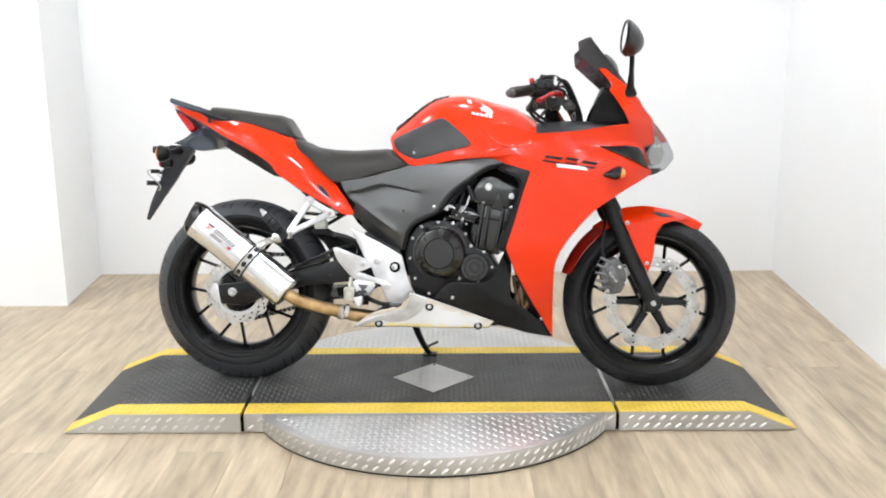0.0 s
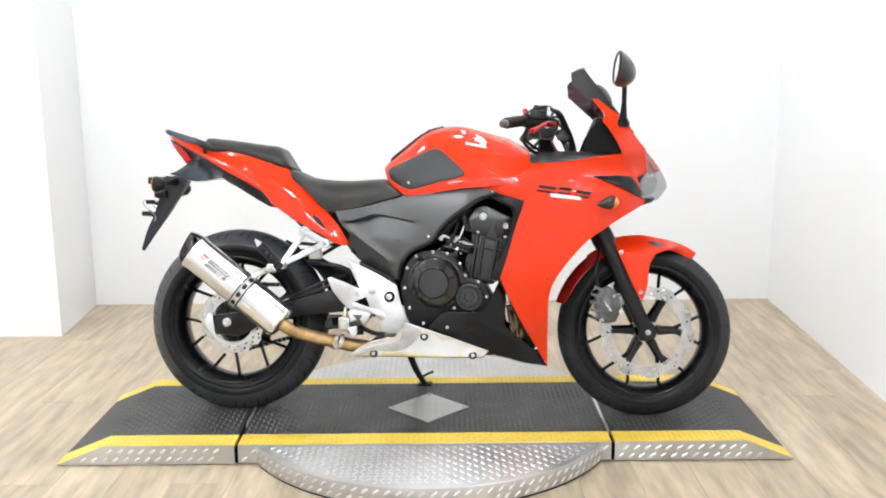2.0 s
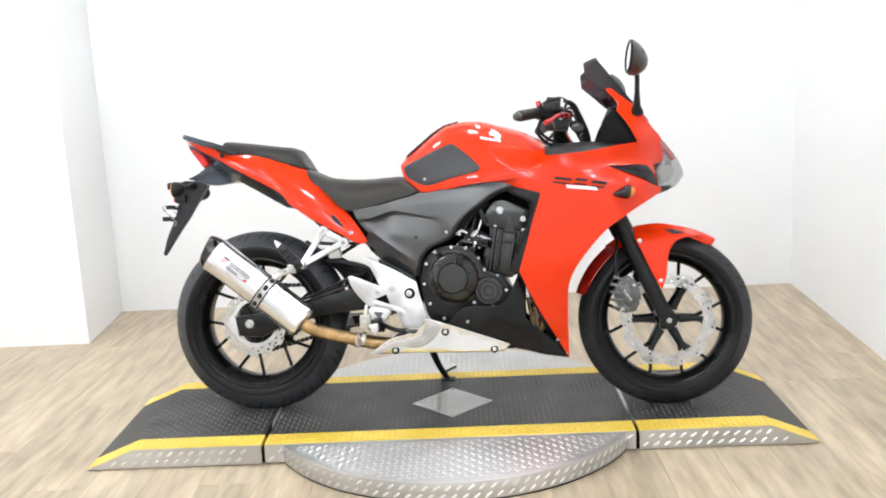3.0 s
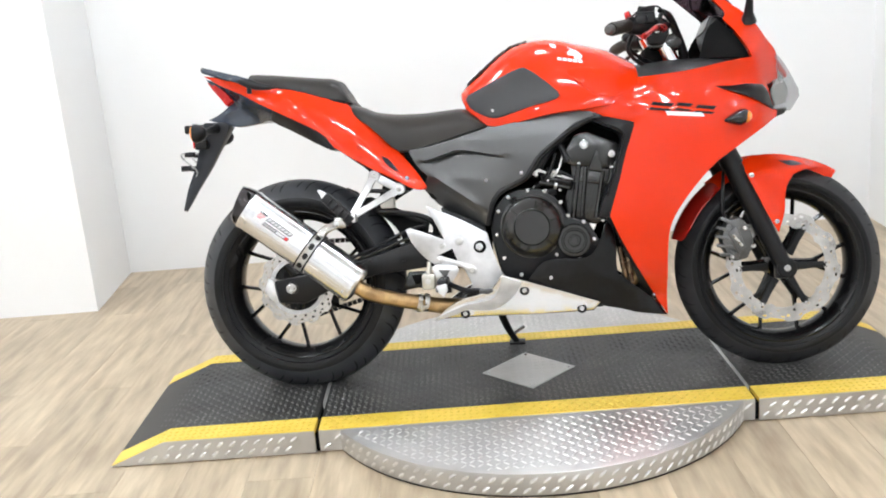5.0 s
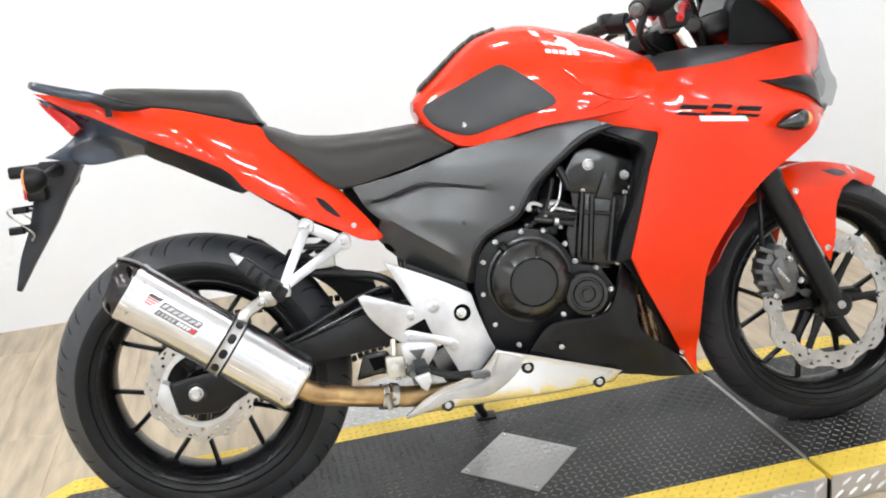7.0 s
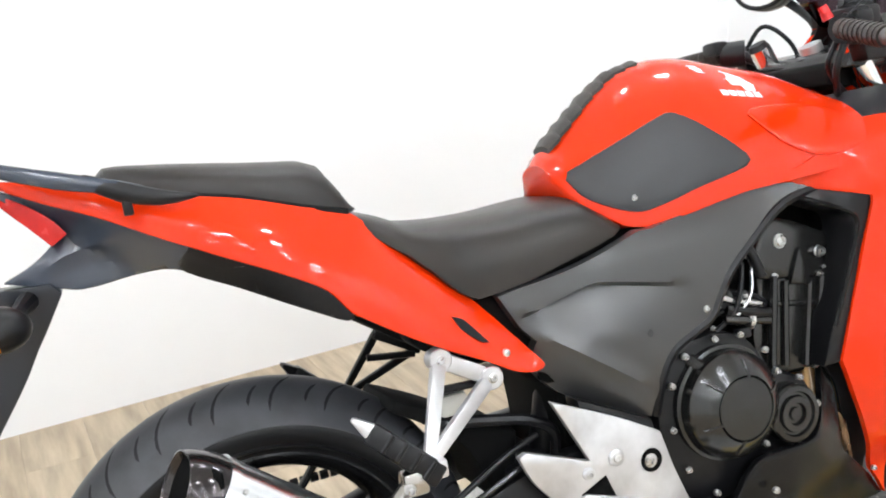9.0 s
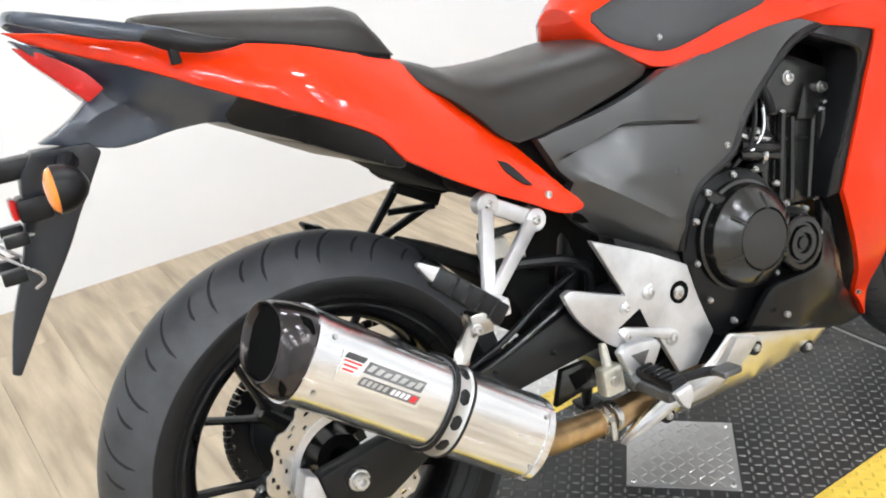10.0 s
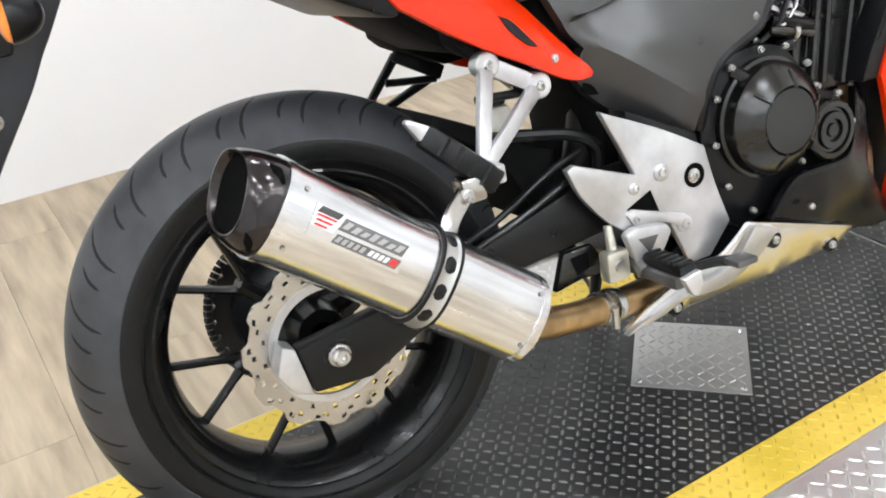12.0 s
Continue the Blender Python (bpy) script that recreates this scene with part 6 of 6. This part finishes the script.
for s in (-1, 1):
    y = s * 0.105
    part("fork_tube", tube([(0.376, y, 0.985), (0.424, y, 0.888), (0.575, y, 0.585)], 0.0205, 18, 2), CHROME, bike, "polished upper fork tube")
    part("fork_cap", tube([(0.376, y, 0.985), (0.372, y, 0.994)], [0.020, 0.015], 14), BLACK, bike)
    leg = part("fork_leg", tube([(0.572, y, 0.600), (0.585, y, 0.565), (0.650, y, 0.420), (0.705, y, 0.300)], [0.026, 0.027, 0.026, 0.024], 18, 4), BLACK, bike, "black lower fork leg")
    part("fork_collar", tube([(0.545, y, 0.655), (0.566, y, 0.612), (0.578, y, 0.586)], [0.028, 0.030, 0.031], 18, 3), BLACK, leg)
    part("axle_clamp", joined(drum(FX, FZ, ((0.028, y + 0.018), (0.028, y - 0.018), (0.024, y - 0.021)), 24), box(FX - 0.03, FX + 0.012, y - 0.016, y + 0.016, FZ - 0.03, FZ + 0.03, 0.008)), BLACK, leg)
    if s < 0:
        bolt(FX, y - 0.020, FZ, 0.011, 0.010, leg)
    g0, g1 = (Vector((0.300, -0.178, 0.985)), Vector((0.239, -0.318, 0.958))) if s < 0 else (Vector((0.340, 0.172, 0.985)), Vector((0.302, 0.290, 0.978)))
    bar = part("handlebar", tube([(0.392, s * 0.112, 0.952), (0.374, s * 0.132, 0.972), g0, g1], 0.011, 12), BLACK, bike, "clip-on handlebar")
    grip = part("grip", tube([g0, g1], 0.0165, 16), VINYL, bar, "ribbed black rubber grip")
    for k in range(8):
        part("grip_rib", tube([g0.lerp(g1, 0.10 + 0.11 * k), g0.lerp(g1, 0.15 + 0.11 * k)], 0.0178, 16), VINYL, grip)
    part("bar_end", tube([g1, g1 + (g1 - g0) * 0.12, g1 + (g1 - g0) * 0.2], [0.013, 0.0135, 0.008], 14), CAST if s < 0 else ENGINE, bar, "bar end weight")
    part("switch_housing", joined(tube([(0.374, s * 0.142, 0.982), g0], [0.026, 0.024], 12), box(0.315, 0.350, s * 0.175 - 0.022, s * 0.175 + 0.022, 0.985, 1.012, 0.008)), BLACK, bar)
    if s < 0:
        part("switch_button", tube([(0.306, s * 0.145, 1.004), (0.300, s * 0.140, 1.026)], [0.010, 0.008], 12), REDANO, bar, "red switch button")
    part("brake_lever", tube([(0.402, s * 0.150, 0.972), (0.388, s * 0.190, 0.970), (0.364, s * 0.230, 0.965), (0.344, s * 0.275, 0.950), (0.322, s * 0.318, 0.934)], [0.010, 0.009, 0.008, 0.006, 0.008], 10), REDANO if s < 0 else BLACK, bar, "red anodised hand lever" if s < 0 else "black hand lever")
    part("master_cylinder", joined(tube([(0.405, s * 0.130, 0.980), (0.372, s * 0.165, 0.980)], [0.015, 0.017], 12), box(0.372, 0.402, s * 0.155 - 0.016, s * 0.155 + 0.016, 0.940, 0.972, 0.006)), BLACK, bar)
    part("lever_clamp", tube([(0.392, s * 0.172, 0.972), (0.378, s * 0.188, 0.972)], [0.012, 0.010], 12), REDANO if s < 0 else BLACK, bar, "lever clamp")
    part("adjuster_wheel", tube([(0.385, s * 0.178, 0.972), (0.372, s * 0.198, 0.968)], 0.012, 12), STEEL, bar)
    part("mirror_stem", tube([(0.618, s * 0.186, 0.985), (0.617, s * 0.222, 1.035), (0.613 if s < 0 else 0.61, s * 0.268, 1.076), (0.606 if s < 0 else 0.59, s * 0.288, 1.095)], [0.014, 0.008, 0.008, 0.009], 12, 5, 1.2), BLACK, bike, "slim black mirror stem")
    part("mirror_boot", tube([(0.620, s * 0.176, 0.972), (0.618, s * 0.190, 0.992)], [0.022, 0.013], 14), BLACK, bike)
    head = pose(0.590, s * 0.305, 1.131, 0, 5, 2) if s < 0 else pose(0.575, 0.305, 1.125, 0, 0, 6)

    def turned(x, y, z):
        return head @ Vector((x, y, z))

    bm = bmesh.new()
    bmesh.ops.create_uvsphere(bm, u_segments=28, v_segments=18, radius=1)
    for v in bm.verts:
        x, y2, z = v.co
        v.co = turned(0.056 * x * (0.75 + 0.25 * x) if x > 0 else 0.004 * x, 0.080 * y2, (0.054 + 0.006 * y2 * -s) * z - (0.016 * x if x > 0 else 0))
    m = part("mirror_shell", bm, GREY, bike, "black teardrop mirror shell")
    bm = bmesh.new()
    bmesh.ops.create_uvsphere(bm, u_segments=28, v_segments=18, radius=1)
    for v in bm.verts:
        x, y2, z = v.co
        v.co = turned(-0.0045 + 0.0015 * x, 0.068 * y2, 0.042 * z)
    part("mirror_glass", bm, GLASS, m, "mirror glass")
    part("mirror_rim", tube([turned(-0.004, 0.074 * math.cos(a), 0.047 * math.sin(a)) for a in (2 * math.pi * k / 32 for k in range(33))], 0.0045, 8, 1), BLACK, m, "black rim round the glass")
part("brake_reservoir", joined(tube([(0.358, -0.15, 0.985), (0.352, -0.15, 1.020)], [0.020, 0.021], 18), tube([(0.352, -0.15, 1.020), (0.351, -0.15, 1.027)], 0.023, 18)), BLACK, bike, "black brake fluid reservoir")
part("red_lever_clamp", joined(tube([(0.330, -0.135, 0.958), (0.350, -0.135, 0.976), (0.372, -0.132, 0.973)], [0.010, 0.013, 0.011], 12, 3), box(0.338, 0.362, -0.150, -0.122, 0.966, 0.986, 0.005)), REDANO, bike, "red anodised lever clamp")
part("red_adjuster", tube([(0.392, -0.108, 0.988), (0.388, -0.108, 1.002)], [0.014, 0.011], 12), REDANO, bike, "red anodised fork adjuster")
for k, (y, z0) in enumerate(((-0.10, 1.005), (-0.12, 1.0), (0.10, 1.005), (-0.06, 0.99))):
    part("cable", tube([(0.375, y * 1.6, 0.965), (0.40, y * 1.2, z0 + 0.02), (0.435, y * 0.9, 0.99), (0.452, y * 0.8, 0.93), (0.46, y * 0.7, 0.86)], 0.0042, 8), BLACK, bike, "black control cable")

part("switch_block", joined(box(0.318, 0.372, -0.190, -0.128, 0.985, 1.018, 0.008), tube([(0.372, -0.160, 1.020), (0.330, -0.150, 1.030)], [0.013, 0.010], 10)), BLACK, bike, "black switch block on the handlebar")
part("lever_perch", prism([(0.352, 0.930), (0.345, 0.962), (0.362, 0.985), (0.398, 0.985), (0.412, 0.960), (0.395, 0.930)], -0.172, -0.135, 0.006), BLACK, bike, "black lever perch")
part("throttle_cable", tube([(0.318, -0.150, 0.975), (0.300, -0.140, 0.935), (0.330, -0.120, 0.905), (0.372, -0.095, 0.885)], 0.005, 8), BLACK, bike, "black throttle cable")
part("throttle_cable", tube([(0.312, -0.168, 0.968), (0.296, -0.160, 0.925), (0.318, -0.135, 0.895), (0.352, -0.10, 0.880)], 0.006, 8), BLACK, bike, "black throttle cable")
part("cable_bundle", tube([(0.386, -0.150, 1.024), (0.415, -0.125, 1.012), (0.440, -0.095, 0.965), (0.462, -0.070, 0.915), (0.470, -0.06, 0.86)], [0.005, 0.010, 0.012, 0.011, 0.010], 10), BLACK, bike, "black cable bundle")
part("ignition_shroud", prism([(0.345, 0.900), (0.352, 0.935), (0.392, 0.945), (0.412, 0.915), (0.405, 0.890)], -0.085, 0.085, 0.008), MATT, bike, "black shroud round the ignition lock")
part("wire", tube([(0.300, -0.185, 1.000), (0.335, -0.190, 1.024), (0.385, -0.165, 1.030), (0.425, -0.120, 0.985)], 0.0025, 6), BLACK, bike, "thin black wire")

# front brake and mudguard
cal = [(0.538, 0.392), (0.556, 0.430), (0.588, 0.442), (0.614, 0.410), (0.624, 0.366), (0.606, 0.322), (0.570, 0.316), (0.546, 0.345)]
cp = part("front_caliper", prism(curve(cal, 3), -0.118, -0.058, 0.006), CAST, bike, "black two-piston brake caliper")
part("caliper_body", prism([(0.552, 0.398), (0.578, 0.420), (0.602, 0.352), (0.580, 0.335)], -0.130, -0.112, 0.006), CAST, cp)
part("caliper_bridge", prism([(0.560, 0.432), (0.590, 0.436), (0.600, 0.415), (0.570, 0.404)], -0.126, -0.10, 0.004), CAST, cp)
part("caliper_bridge", prism([(0.556, 0.350), (0.585, 0.340), (0.580, 0.322), (0.560, 0.326)], -0.126, -0.10, 0.004), CAST, cp)
part("pad_pin", tube([(0.566, -0.131, 0.392), (0.590, -0.131, 0.360)], 0.004, 8), STEEL, cp, "bright pad pin")
part("bleed_nipple", tube([(0.592, -0.112, 0.440), (0.600, -0.116, 0.456)], [0.005, 0.003], 8), STEEL, cp)
for x, z in ((0.601, 0.409), (0.622, 0.358), (0.562, 0.330)):
    bolt(x, -0.124, z, 0.008, 0.006, cp)
for k, (z0, x0) in enumerate(((0.428, 0.548), (0.408, 0.538), (0.388, 0.533), (0.366, 0.536), (0.344, 0.544))):
    part("caliper_fin", strip((x0 - 0.012, -0.106, z0 + 0.012 - 0.005 * k), (x0 + 0.030, -0.110, z0 - 0.008), 0.009, 0.010, 0.030, (0, -1, 0), 0.002), CAST, cp)
part("caliper_hose", tube([(0.555, -0.11, 0.425), (0.542, -0.12, 0.46), (0.545, -0.115, 0.52), (0.555, -0.09, 0.58)], 0.005, 8), BLACK, cp)


def arch(a0, a1, r, w, lift=0.004):
    """A mudguard skin over the tyre between two angles, in degrees."""
    rings = []
    for i in range(25):
        a = radians(a0 + (a1 - a0) * i / 24)
        taper = min(1.0, 0.12 + 0.88 * (i / 8) ** 0.8, 0.35 + 0.65 * (24 - i) / 5)
        ring = [(FX + (r - 0.030 * abs(u) ** 2.5 + t) * math.cos(a), w * taper * u, FZ + (r - 0.030 * abs(u) ** 2.5 + t) * math.sin(a)) for u, t in [(-1 + j / 5, 0) for j in range(11)] + [(1 - j / 5, -0.004) for j in range(11)]]
        rings.append(ring)
    return ring_loft(rings)


guard = part("front_mudguard", arch(56, 128, 0.318, 0.072), RED, bike, "gloss red front mudguard")
part("mudguard_rear", arch(118, 163, 0.313, 0.066), RED_SHADED, guard, "red rear half of the mudguard, shade put into its colour")
leaf = [(0.604, 0.576), (0.608, 0.600), (0.645, 0.610), (0.700, 0.612), (0.760, 0.600), (0.845, 0.567), (0.778, 0.563), (0.738, 0.551), (0.716, 0.515), (0.708, 0.445), (0.691, 0.391), (0.664, 0.441), (0.630, 0.515)]


def leaf_width(x, z):
    """The mudguard's side stands out over the fork leg and closes in on the tyre above and ahead."""
    return 0.132 - flow(z, (0.555, 0.612), (0.0, 0.056)) - flow(x, (0.70, 0.78, 0.845), (0.0, 0.030, 0.088)) * flow(z, (0.50, 0.56), (0.3, 1.0))


for s in (-1, 1):
    lf = part("mudguard_side", panel(leaf, leaf_width, side=s, cell=0.018, thick=0.006), RED, guard, "red mudguard side plate")
    part("mudguard_vent", panel([(0.705, 0.592), (0.745, 0.590), (0.775, 0.578), (0.735, 0.576)], leaf_width, side=s, lift=0.0012, thick=0.004, cell=0.03, bevel=0), BLACK, lf, "black vent slot")
    if s < 0:
        bolt(0.622, -leaf_width(0.622, 0.556), 0.556, 0.009, 0.005, lf)
        bolt(0.687, -leaf_width(0.687, 0.423), 0.423, 0.008, 0.005, lf)

# side stand
stand_pad = box(-0.024, 0.028, -0.020, 0.020, 0.0005, 0.008, 0.003)
bmesh.ops.transform(stand_pad, matrix=Matrix.Translation((-0.066, 0.250, 0.0486)) @ Matrix.Rotation(radians(11), 4, "X"), verts=stand_pad.verts)
prop = part("side_stand", tube([(-0.128, 0.105, 0.235), (-0.097, 0.190, 0.122), (-0.066, 0.248, 0.053)], [0.014, 0.012, 0.010], 10), BLACK, bike, "black side stand")
part("stand_foot", stand_pad, BLACK, prop)
part("stand_tang", tube([(-0.078, 0.226, 0.080), (-0.058, 0.280, 0.086), (-0.044, 0.320, 0.088)], [0.006, 0.005, 0.006], 8), BLACK, prop)


# ---- floor planks ----
def plank_mesh(length):
    bm = box(-0.0897, 0.0897, -length / 2 + 0.0003, length / 2 - 0.0003, -0.006, 0.0, 0.0007)
    me = bpy.data.meshes.new("plank")
    bm.to_mesh(me)
    bm.free()
    me.materials.append(PLANK)
    return me


full = plank_mesh(1.22)
dice = random.Random(5)
for i in range(34):
    x = -4.2 + 0.18 * i + 0.09
    end = 1.80 if x > -1.95 else 1.20
    y = -5.2 + dice.choice((0.2, 0.6, 0.9, 1.1)) - 1.22
    while y < end:
        lo, hi = max(y, -5.2), min(y + 1.22, end)
        if hi - lo > 0.02:
            ob = new("plank", full if hi - lo > 1.215 else plank_mesh(hi - lo))
            ob.location = (x, (lo + hi) / 2, 0)
            ob.parent = floor
        y += 1.22
